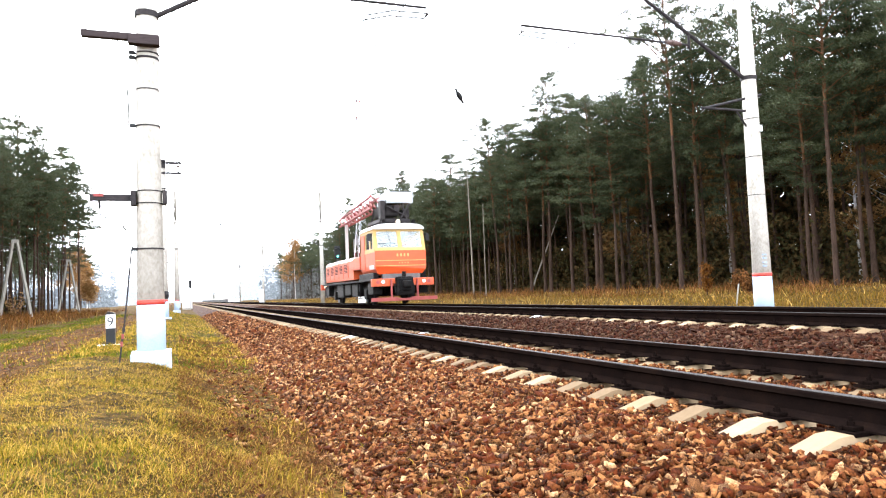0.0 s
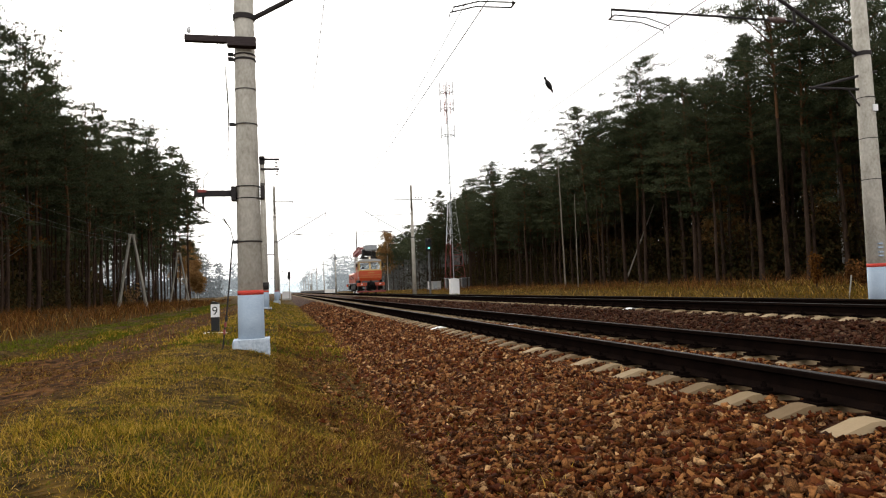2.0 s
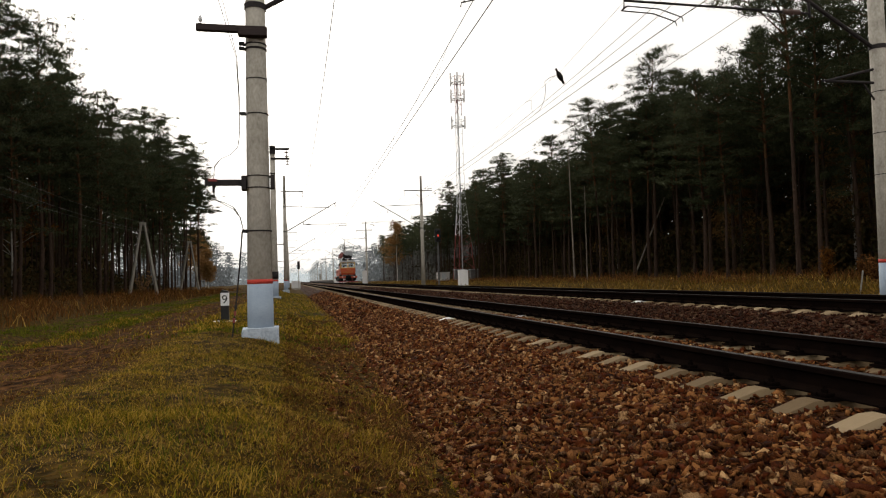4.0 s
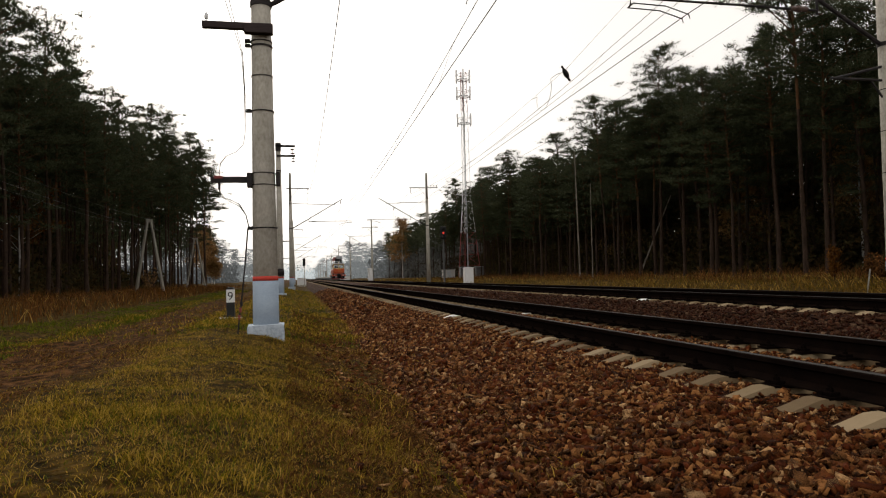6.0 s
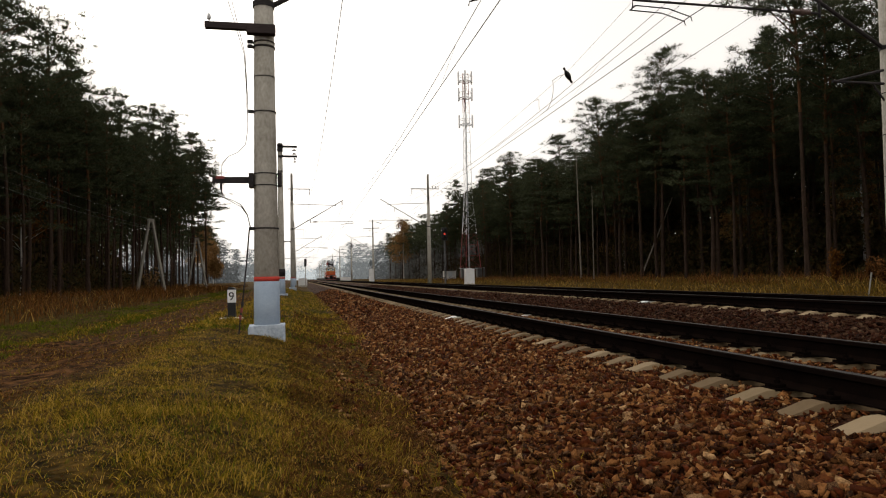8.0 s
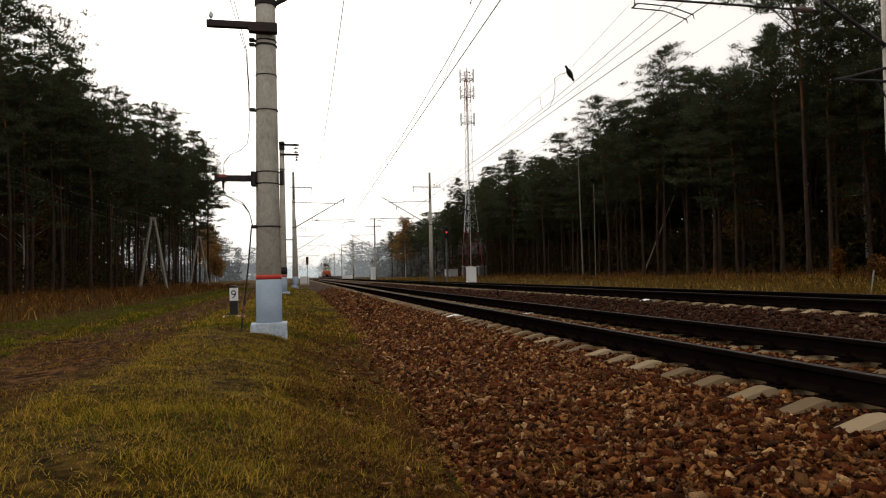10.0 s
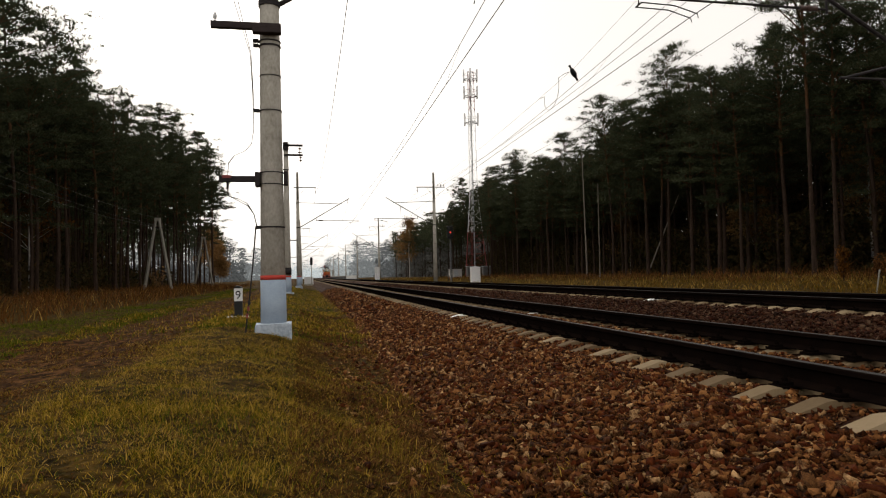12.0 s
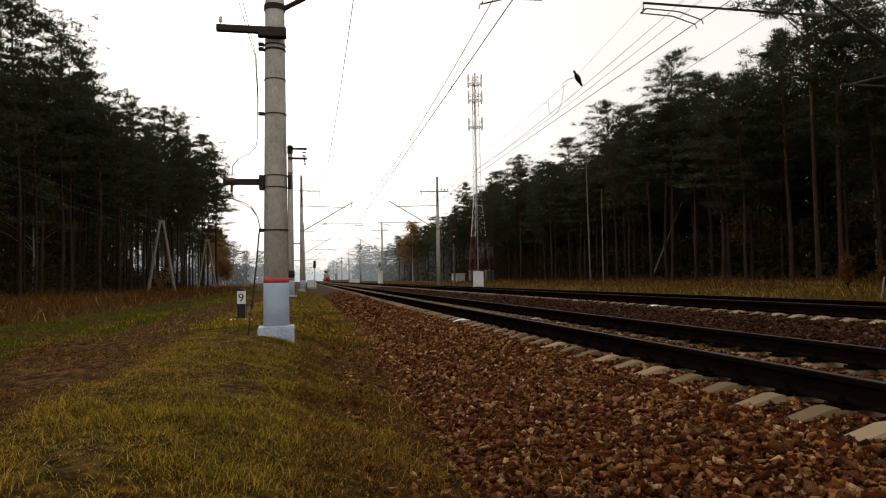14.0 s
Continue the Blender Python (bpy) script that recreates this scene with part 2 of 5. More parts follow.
CHASSIS = material("oily_chassis", [(0.0030, 0.0030, 0.0032), (0.0080, 0.0075, 0.0075), (0.0175, 0.0155, 0.0140)], 4, 0.7, 0.2, 0.3, spec=0.08)
PANE = glass("cab_glass", (0.86, 0.9, 0.9))
LAMP_WHITE = glow("warm_headlamp", (1.0, 0.86, 0.62), 0.5)
LAMP_RED = glow("red_aspect", (1.0, 0.05, 0.03), 0.8)
LAMP_GREEN = glow("green_aspect", (0.15, 1.0, 0.7), 2.0)
OLD_CONCRETE = material("weathered_concrete", [(0.14, 0.13, 0.11), (0.22, 0.205, 0.175), (0.3, 0.28, 0.24)], 2.2, 0.9, bump=0.3, fine=45, stretch=(1, 1, 0.35), spec=0.08)
STEEL_GREY = material("machine_grey", [(0.05, 0.05, 0.052), (0.09, 0.09, 0.092), (0.14, 0.138, 0.135)], 4, 0.7, bump=0.2)
# Haze painted into the base colour of the far brush, hence the pale grey.
HAZED_BRUSH = material("haze_tinted_brush", [(0.08, 0.083, 0.077), (0.13, 0.132, 0.125), (0.19, 0.19, 0.182)], 0.2, 0.95, island=True, bump=0, fine=2, spec=0.03)
HUT_WALL = material("hut_cladding", [(0.32, 0.31, 0.3), (0.45, 0.44, 0.42)], 2, 0.8, bump=0.2)


# ---- building helpers ----
def mesh_from(name, verts, faces, mat):
    me = bpy.data.meshes.new(name)
    me.from_pydata(verts, [], faces)
    me.materials.append(mat)
    return me


def tri_mesh(name, verts, tris, mat):
    """A triangle mesh from numpy arrays, quick for many small pieces."""
    me = bpy.data.meshes.new(name)
    nv, nt = len(verts), len(tris)
    me.vertices.add(nv)
    me.vertices.foreach_set("co", np.asarray(verts, dtype=np.float32).ravel())
    me.loops.add(nt * 3)
    me.loops.foreach_set("vertex_index", np.asarray(tris, dtype=np.int32).ravel())
    me.polygons.add(nt)
    me.polygons.foreach_set("loop_start", np.arange(0, nt * 3, 3, dtype=np.int32))
    me.update(calc_edges=True)
    me.materials.append(mat)
    return me


def part(name, bm, mat, parent=None, label="", smooth=False):
    me = bpy.data.meshes.new(name)
    bm.normal_update()
    bm.to_mesh(me)
    bm.free()
    me.materials.append(mat)
    if smooth:
        for p in me.polygons:
            p.use_smooth = True
    ob = new(name, me)
    ob.parent = parent
    return tagged(ob, label) if label else ob


def box(bm, x0, x1, y0, y1, z0, z1, bevel=0.0):
    r = bmesh.ops.create_cube(bm, size=1.0, matrix=Matrix.LocRotScale(((x0 + x1) / 2, (y0 + y1) / 2, (z0 + z1) / 2), None, (x1 - x0, y1 - y0, z1 - z0)))
    if bevel:
        es = {e for v in r["verts"] for e in v.link_edges}
        bmesh.ops.bevel(bm, geom=list(es), offset=bevel, segments=2, affect="EDGES", profile=0.6)
    return bm


def rod(bm, p0, p1, r0, r1=None, seg=8):
    p0, p1 = Vector(p0), Vector(p1)
    d = p1 - p0
    m = Matrix.Translation((p0 + p1) / 2) @ d.to_track_quat("Z", "Y").to_matrix().to_4x4()
    bmesh.ops.create_cone(bm, cap_ends=True, segments=seg, radius1=r0, radius2=r0 if r1 is None else r1, depth=d.length, matrix=m)
    return bm


def path_rod(bm, points, r, seg=5):
    """One unbroken tube through the points."""
    pts = [Vector(p) for p in points]
    rows = []
    for i, p in enumerate(pts):
        d = (pts[min(i + 1, len(pts) - 1)] - pts[max(i - 1, 0)]).normalized()
        a = d.cross(Vector((1, 0, 0)) if abs(d.x) < 0.8 else Vector((0, 1, 0))).normalized()
        b = d.cross(a)
        rows.append([bm.verts.new(p + r * (math.cos(6.28318 * k / seg) * a + math.sin(6.28318 * k / seg) * b)) for k in range(seg)])
    for a, b in zip(rows[:-1], rows[1:]):
        for k in range(seg):
            q = (k + 1) % seg
            bm.faces.new((a[k], a[q], b[q], b[k]))
    bm.faces.new(list(reversed(rows[0])))
    bm.faces.new(rows[-1])
    return bm


def ring(bm, z, r, h, x=0.0, y=0.0, seg=24):
    """A clamp ring round a round pole."""
    bmesh.ops.create_cone(bm, cap_ends=True, segments=seg, radius1=r, radius2=r, depth=h, matrix=Matrix.Translation((x, y, z)))
    return bm


def turned(bm, profile, seg=16, m=Matrix()):
    """A body of revolution about z from (radius, height) pairs."""
    rows = []
    for r, z in profile:
        rows.append([bm.verts.new(m @ Vector((r * math.cos(6.28318 * i / seg), r * math.sin(6.28318 * i / seg), z))) for i in range(seg)])
    for a, b in zip(rows[:-1], rows[1:]):
        for i in range(seg):
            j = (i + 1) % seg
            bm.faces.new((a[i], a[j], b[j], b[i]))
    bm.faces.new(list(reversed(rows[0])))
    bm.faces.new(rows[-1])
    return bm


def prism(bm, outline, y0, y1):
    """An outline in x and z drawn out along y."""
    a = [bm.verts.new((x, y0, z)) for x, z in outline]
    b = [bm.verts.new((x, y1, z)) for x, z in outline]
    n = len(outline)
    for i in range(n):
        j = (i + 1) % n
        bm.faces.new((a[i], a[j], b[j], b[i]))
    bm.faces.new(list(reversed(a)))
    bm.faces.new(b)
    bmesh.ops.recalc_face_normals(bm, faces=bm.faces)
    return bm


def thing(name, m=Matrix(), label="", category="", group="", kind=""):
    ob = new(name)
    ob.empty_display_size = 0.3
    ob.matrix_basis = m
    return tagged(ob, label, category, group, kind)


# ---- ground ----
PROFILE = [(-400, 0.9), (-60, 0.6), (-30, 0.5), (-17, 0.42), (-9, 0.26), (-6.5, 0.2), (-4.4, 0.16), (-3.2, 0.19), (-2.3, 0.33), (-1.5, 0.4), (-0.8, 0.37), (-0.3, 0.27), (0.05, 0.14), (0.5, -0.02), (0.95, -0.08), (1.5, -0.1),
           (11.6, -0.1), (12.4, 0.3), (14, 0.42), (20, 0.5), (30, 0.66), (60, 0.9), (400, 1.6)]
PX, PZ = [p[0] for p in PROFILE], [p[1] for p in PROFILE]


def lift(x, y):
    """The ground's height."""
    z = float(np.interp(x, PX, PZ))
    if x < 0.9 or x > 12:
        k = 1.0 if x < 0.5 else 0.6
        z += k * (0.06 * noise.noise((x * 0.5, y * 0.35, 0)) + 0.07 * noise.noise((x * 1.5, y * 1.5, 3)))
        if y < 60:
            z += 0.012 * noise.noise((x * 7, y * 7, 7))
    return z


def graded(*spans):
    out = []
    for a, b, n in spans:
        out += [a + (b - a) * i / n for i in range(n)]
    return out + [spans[-1][1]]


gx = graded((-900, -60, 10), (-60, -12, 24), (-12, -7, 14), (-7, 1.1, 80), (1.1, 11.4, 6), (11.4, 16, 16), (16, 60, 22), (60, 900, 10))
gy = graded((-300, -6, 10), (-6, 2, 16), (2, 14, 110), (14, 40, 80), (40, 140, 60), (140, 400, 26), (400, 1500, 8))
gv = [(x, y, lift(x, y)) for y in gy for x in gx]
nx = len(gx)
gf = [(j * nx + i, j * nx + i + 1, (j + 1) * nx + i + 1, (j + 1) * nx + i) for j in range(len(gy) - 1) for i in range(nx - 1)]
ground = new("ground", mesh_from("ground", gv, gf, SOIL))
for p in ground.data.polygons:
    p.use_smooth = True
tagged(ground, "grassy autumn verge with a trodden earth path", "ground", kind="structure")

# ---- ballast bed ----
T1, T2, TOP1, TOP2 = 4.45, 9.5, 0.55, 0.72
BED = [(0.75, -0.2), (0.95, -0.12), (1.15, -0.05), (1.6, 0.07), (2.4, 0.235), (2.75, 0.278), (3.05, 0.293), (3.2, 0.294), (3.36, 0.316), (3.48, 0.322), (3.62, 0.31), (3.95, 0.285), (4.1, 0.335), (4.8, 0.335), (4.95, 0.312), (5.35, 0.298), (5.85, 0.31), (6.6, 0.36), (7.5, 0.42), (7.9, 0.462), (8.2, 0.488), (8.5, 0.49), (8.62, 0.47), (8.8, 0.44), (10.45, 0.42), (10.9, 0.5), (11.4, 0.46), (12.5, 0.2), (12.7, 0.1)]
BX, BZ = [p[0] for p in BED], [p[1] for p in BED]


def bed_height(x, y):
    toe = min(0.55, max(0.0, 0.03 * (y - 4))) + 0.1 * noise.noise((0, y * 0.9, 1)) + 0.06 * noise.noise((0, y * 3, 2))
    x_in = x - toe * min(1.0, max(0.0, (2.8 - x) / 1.3))
    return float(np.interp(x_in, BX, BZ)) + (1.0 if x < 2.9 else 0.35) * (0.025 * noise.noise((x * 1.3, y * 0.8, 5)) + 0.012 * noise.noise((x * 5, y * 5, 9)))


bx = graded((0.75, 3.2, 36), (3.2, 8.2, 40), (8.2, 12.7, 24))
by = graded((-40, 1, 20), (1, 16, 130), (16, 60, 110), (60, 200, 60), (200, 900, 30))
bv = [(x, y, bed_height(x, y)) for y in by for x in bx]
nb = len(bx)
bf = [(j * nb + i, j * nb + i + 1, (j + 1) * nb + i + 1, (j + 1) * nb + i) for j in range(len(by) - 1) for i in range(nb - 1)]
ballast = new("ballast", mesh_from("ballast", bv, bf, BALLAST_BED))
for p in ballast.data.polygons:
    p.use_smooth = True
tagged(ballast, "reddish brown crushed stone ballast under two tracks", "ballast", kind="structure")


# ---- tracks ----
def rail_profile(x0, top):
    """Half outlines of a heavy rail: foot, web, head."""
    half = [(0.075, -0.18), (0.075, -0.168), (0.03, -0.15), (0.0095, -0.135), (0.0095, -0.055), (0.022, -0.045), (0.0375, -0.038), (0.0365, -0.008), (0.03, 0.0)]
    right = [(x0 + x, top + z) for x, z in half]
    return right + [(x0 - x, top + z) for x, z in reversed(half)]


def rail(x0, top, parent):
    bm = prism(bmesh.new(), rail_profile(x0, top - 0.003), -30, 900)
    ob = part("rail", bm, RAIL_SIDE, parent)
    head = part("running_surface", box(bmesh.new(), x0 - 0.03, x0 + 0.03, -30, 900, top - 0.006, top + 0.001), RAIL_TOP, ob, "polished steel running surface")
    return ob, head


def sleeper_mesh(mat):
    """A concrete sleeper along x: wide sloping ends, raised rail seats, lower waist."""
    bm = bmesh.new()
    half = [(-1.35, 0.108, -0.08), (-1.335, 0.118, -0.062), (-1.16, 0.12, -0.012), (-1.08, 0.12, 0.012), (-0.97, 0.12, 0.016), (-0.93, 0.118, 0.0), (-0.66, 0.112, 0.0), (-0.55, 0.1, -0.03)]
    stations = half + [(0, 0.09, -0.045)] + [(-x, w, t) for x, w, t in reversed(half)]
    rows = []
    for x, w, t in stations:
        rows.append([bm.verts.new((x, y, z)) for y, z in ((-w - 0.04, -0.2), (-w, t - 0.06), (-w + 0.042, t), (w - 0.042, t), (w, t - 0.06), (w + 0.04, -0.2))])
    for a, b in zip(rows[:-1], rows[1:]):
        for i in range(5):
            bm.faces.new((a[i], b[i], b[i + 1], a[i + 1]))
    bm.faces.new(rows[0])
    bm.faces.new(list(reversed(rows[-1])))
    bmesh.ops.recalc_face_normals(bm, faces=bm.faces)
    me = bpy.data.meshes.new("sleeper")
    bm.to_mesh(me)
    bm.free()
    me.materials.append(mat)
    return me


def fastening_mesh():
    """Pad, two clamp plates and bolts at one rail seat."""
    bm = box(bmesh.new(), -0.185, 0.185, -0.085, 0.085, 0.0, 0.024)
    for s in (-1, 1):
        box(bm, s * 0.105 - 0.04, s * 0.105 + 0.04, -0.05, 0.05, 0.024, 0.05, 0.006)
        rod(bm, (s * 0.105, 0, 0.04), (s * 0.105, 0, 0.1), 0.012, seg=6)
        rod(bm, (s * 0.155, 0.04, 0.02), (s * 0.155, 0.04, 0.05), 0.02, seg=6)
        rod(bm, (s * 0.105, 0, 0.05), (s * 0.105, 0, 0.075), 0.022, seg=6)
    me = bpy.data.meshes.new("fastening")
    bm.to_mesh(me)
    bm.free()
    me.materials.append(RAIL_SIDE)
    return me


SLEEPER, SLEEPER_WHITE, FASTENING = sleeper_mesh(CONCRETE_SLEEPER), sleeper_mesh(WHITE_SLEEPER), fastening_mesh()
PITCH, PITCH_FAR = 0.543, 0.568


def track(name, axis, top, first, pitch, white, label):
    root = thing(name, label=label, category="railway track", kind="structure")
    for s in (-0.8, 0.8):
        rail(axis + s, top, root)
    rnd = random.Random(4)
    seat = top - 0.2
    for i in range(-4, 146):
        me = SLEEPER_WHITE if i == white else SLEEPER
        ob = new("sleeper", me)
        ob.parent = root
        ob.matrix_basis = pose(axis + rnd.uniform(-0.03, 0.03), first + i * pitch + rnd.uniform(-0.02, 0.02), seat, 0, 0, rnd.uniform(-0.7, 0.7))
        if i < 75:
            for s in (-0.8, 0.8):
                f = new("fastening", FASTENING)
                f.parent = ob
                f.matrix_basis = pose(axis + s - ob.location.x, 0, 0)
    base = np.empty(len(SLEEPER.vertices) * 3, dtype=np.float32)
    SLEEPER.vertices.foreach_get("co", base)
    base = base.reshape(-1, 3)
    faces = [tuple(p.vertices) for p in SLEEPER.polygons]
    verts, fs = [], []
    for i in range(146, 640):
        o = len(verts)
        verts += [tuple(v + np.array((axis, first + i * pitch, seat))) for v in base]
        fs += [tuple(k + o for k in f) for f in faces]
    far = new("distant_sleepers", mesh_from("distant_sleepers", verts, fs, CONCRETE_SLEEPER))
    far.parent = root
    tagged(far, kind="stuff")
    return root


track("track_near", T1, TOP1, 3.5, PITCH, 21, "running line with rusty sided rails on concrete sleepers")
track("track_far", T2, TOP2, 3.72, PITCH_FAR, 21, "second running line on concrete sleepers beyond the first")


# ---- overhead line poles ----
def pole_shaft(bm, r0, r1, z0, z1):
    turned(bm, [(r0, z0), (r0 + (r1 - r0) * 0.5, (z0 + z1) / 2), (r1, z1 - 0.02), (r1 - 0.02, z1)], 28)
    return bm


def pole_radius(z):
    return 0.217 - 0.009 * z


def insulator(bm, p, length=0.45, n=4, r=0.07):
    x, y, z = p
    rod(bm, p, (x, y, z - length), 0.02, seg=6)
    for i in range(n):
        zz = z - length * (i + 0.6) / n
        rod(bm, (x, y, zz), (x, y, zz + 0.05), r, r * 0.45, seg=10)
    return bm


def catenary_pole(x, y, side, paint_top, detail, label, painted=True):
    """A tapered concrete mast with painted foot, red band and a cantilever; side 1 reaches to +x."""
    root = thing("catenary_pole", pose(x, y, 0), label, "utility pole", "poles along the line")
    part("shaft", pole_shaft(bmesh.new(), pole_radius(0), pole_radius(8.6), 0.0, 8.6), CONCRETE, root, smooth=True)
    part("extension", pole_shaft(bmesh.new(), 0.125, 0.105, 8.5, 11.25), OLD_CONCRETE, root, "narrower darker top section", True)
    z1 = paint_top
    if painted:
        part("painted_foot", turned(bmesh.new(), [(pole_radius(0.2) + 0.004, 0.2), (pole_radius(z1) + 0.004, z1)], 28), BLUE_PAINT, root, "pale blue painted foot", True)
        part("band", turned(bmesh.new(), [(pole_radius(z1) + 0.005, z1), (pole_radius(z1) + 0.005, z1 + 0.075)], 28), RED_PAINT, root, "red painted band", True)
    for z in (4.72,) if detail else (3.2, 4.1, 5.0):
        part("clamp_ring", ring(bmesh.new(), z, pole_radius(z) + 0.01, 0.014), DARK_STEEL, root)
    e = 4.85 * side
    hang = 4.7 if side > 0 else -3.4
    strut = bmesh.new()
    rod(strut, (0.14 * side, 0, 5.98), (e, 0, 8.75), 0.045, 0.035)
    part("cantilever", strut, DARK_STEEL, root)
    part("tie", rod(bmesh.new(), (0.1 * side, 0, 8.35), (e * 0.86, 0, 8.22), 0.028), DARK_STEEL, root)
    part("strut_clamp", ring(bmesh.new(), 5.98, pole_radius(6) + 0.02, 0.09), DARK_STEEL, root)
    part("tie_clamp", ring(bmesh.new(), 8.35, pole_radius(8.3) + 0.02, 0.07), DARK_STEEL, root)
    part("insulator", insulator(bmesh.new(), (hang, 0, 8.75 - (abs(e) - abs(hang)) * 0.58), 0.4), PORCELAIN, root)
    arm = bmesh.new()
    end = e + ((0.05 if detail else 0.9) if side > 0 else -1.15)
    path_rod(arm, [(1.7 * side, 0, 6.64), (end, 0, 6.66), (end, 0, 6.5)], 0.026, 8)
    rod(arm, (1.7 * side, 0, 6.9), (1.7 * side, 0, 6.55), 0.03)
    for dy in (-0.12, 0.12):
        path_rod(arm, [(end, dy, 6.5), (end - 0.7 * side, dy, 6.48), (end - 1.2 * side, dy, 6.34), (end - 1.22 * side, dy, 6.26)], 0.014, 6)
    rod(arm, (end, -0.12, 6.5), (end, 0.12, 6.5), 0.016)
    rod(arm, (hang, 0, 7.9), (hang, 0, 6.65), 0.006)
    part("registration_arm", arm, DARK_STEEL, root)
    part("arm_insulator", rod(rod(bmesh.new(), (1.95 * side, 0, 6.645), (2.35 * side, 0, 6.65), 0.055), (2.1 * side, 0, 6.645), (2.2 * side, 0, 6.65), 0.075), PORCELAIN, root)
    top = bmesh.new()
    box(top, -0.35, 1.75, -0.04, 0.04, 9.74, 9.82) if side > 0 else box(top, -1.75, 1.15, -0.04, 0.04, 9.74, 9.82)
    rod(top, (0.05 * side, 0, 8.9), (0.75 * side, 0, 9.74), 0.02)
    part("feeder_bracket", top, DARK_STEEL, root)
    if side < 0:
        for x in (0.45, 0.75, 1.05):
            part("pin_insulator", turned(bmesh.new(), [(0.02, 9.82), (0.02, 9.92), (0.06, 9.93), (0.065, 10.0), (0.03, 10.08)], 8, Matrix.Translation((x, 0, 0))), PORCELAIN, root)
    part("feeder_insulator", insulator(bmesh.new(), (1.65 * side, 0, 9.74), 0.5, 4, 0.06), PORCELAIN, root)
    return root


def foundation(root, half, z0, z1, label="whitewashed concrete foundation collar"):
    bm = box(bmesh.new(), -half, half, -half, half, z0, z1, 0.045)
    rnd = random.Random(2)
    for v in bm.verts:
        v.co += Vector((rnd.uniform(-0.012, 0.012), rnd.uniform(-0.012, 0.012), rnd.uniform(-0.015, 0.015)))
    return part("foundation", bm, WHITE_BLUE, root, label)


def near_left_pole():
    root = catenary_pole(-0.49, 12.0, 1, 1.24, True, "grey concrete line pole with blue foot and red band")
    foundation(root, 0.3, 0.1, 0.51)
    arm = bmesh.new()
    box(arm, -0.94, -0.1, -0.29, -0.18, 5.45, 5.56, 0.01)
    box(arm, -0.27, 0.2, -0.32, -0.16, 5.39, 5.55, 0.01)
    part("upper_crossarm", arm, DARK_TIMBER, root, "dark tarred timber crossarm")
    part("crossarm_insulator", turned(bmesh.new(), [(0.012, 5.56), (0.012, 5.6), (0.03, 5.61), (0.035, 5.64), (0.028, 5.68), (0.015, 5.71)], 10, Matrix.Translation((-0.87, -0.235, 0))), PALE_GLASS, root, "small pale glass insulator")
    low = bmesh.new()
    box(low, -0.86, -0.2, -0.1, 0.0, 2.9, 3.0, 0.008)
    box(low, -0.27, -0.19, -0.16, 0.06, 2.82, 3.06, 0.01)
    part("lower_crossarm", low, DARK_STEEL, root, "dark steel crossarm")
    part("back_clamp", box(bmesh.new(), 0.2, 0.27, -0.12, 0.06, 2.85, 3.08, 0.01), DARK_STEEL, root)
    part("arm_fitting", box(bmesh.new(), -0.8, -0.66, -0.115, 0.012, 2.96, 3.012, 0.006), PINK_RED, root)
    part("arm_pin", rod(bmesh.new(), (-0.72, -0.05, 2.9), (-0.72, -0.05, 2.78), 0.022), DARK_STEEL, root)
    for z in (2.86, 3.06):
        part("crossarm_ring", ring(bmesh.new(), z, pole_radius(z) + 0.012, 0.016), DARK_STEEL, root)
    for z, w in ((5.24, 0.03), (5.32, 0.018), (4.12, 0.014), (2.13, 0.022)):
        part("cable_clamp_ring", ring(bmesh.new(), z, pole_radius(z) + 0.016, w), DARK_STEEL, root)
        part("cable_clamp", box(bmesh.new(), -0.275, -0.18, -0.09, -0.03, z - 0.03, z + 0.03, 0.01), BLACK_PAINT, root)
    for k, dx in enumerate((0.0, 0.035)):
        cable = bmesh.new()
        path_rod(cable, [(-1.25 - 4 * dx, -0.06, 9.0), (-0.7 - 3 * dx, -0.06, 6.8), (-0.31 - dx * 0.5, -0.06, 5.1), (-0.28 - dx * 0.3, -0.06, 4.4), (-0.29, -0.06, 3.75), (-0.32, -0.06, 3.55), (-0.44, -0.06, 3.42), (-0.6, -0.06, 3.35), (-0.7, -0.06, 3.2 + dx), (-0.72, -0.06, 2.95)], 0.007)
        part("cable", cable, WIRE, root)
        drop = bmesh.new()
        path_rod(drop, [(-0.72, -0.06, 2.8), (-0.7, -0.06, 2.66), (-0.55, -0.06, 2.58 + dx), (-0.4, -0.06, 2.5 + dx), (-0.3, -0.06, 2.36), (-0.25, -0.06, 2.14)], 0.009)
        part("cable_loop", drop, WIRE, root)
    ground_rod = bmesh.new()
    path_rod(ground_rod, [(-0.27, -0.06, 2.13), (-0.33, -0.02, 1.5), (-0.39, 0.0, 0.95), (-0.425, 0.0, 0.7), (-0.47, 0.0, 0.3)], 0.013)
    part("earth_rod", ground_rod, DARK_STEEL, root, "rusty earth lead running down to the soil")
    for x, z in ((-0.4, 0.86), (-0.415, 0.76), (-0.435, 0.64)):
        part("rod_coupling", box(bmesh.new(), x - 0.02, x + 0.02, -0.02, 0.02, z - 0.04, z + 0.04, 0.01), PINK_RED if z < 0.8 else DARK_STEEL, root)
    return root


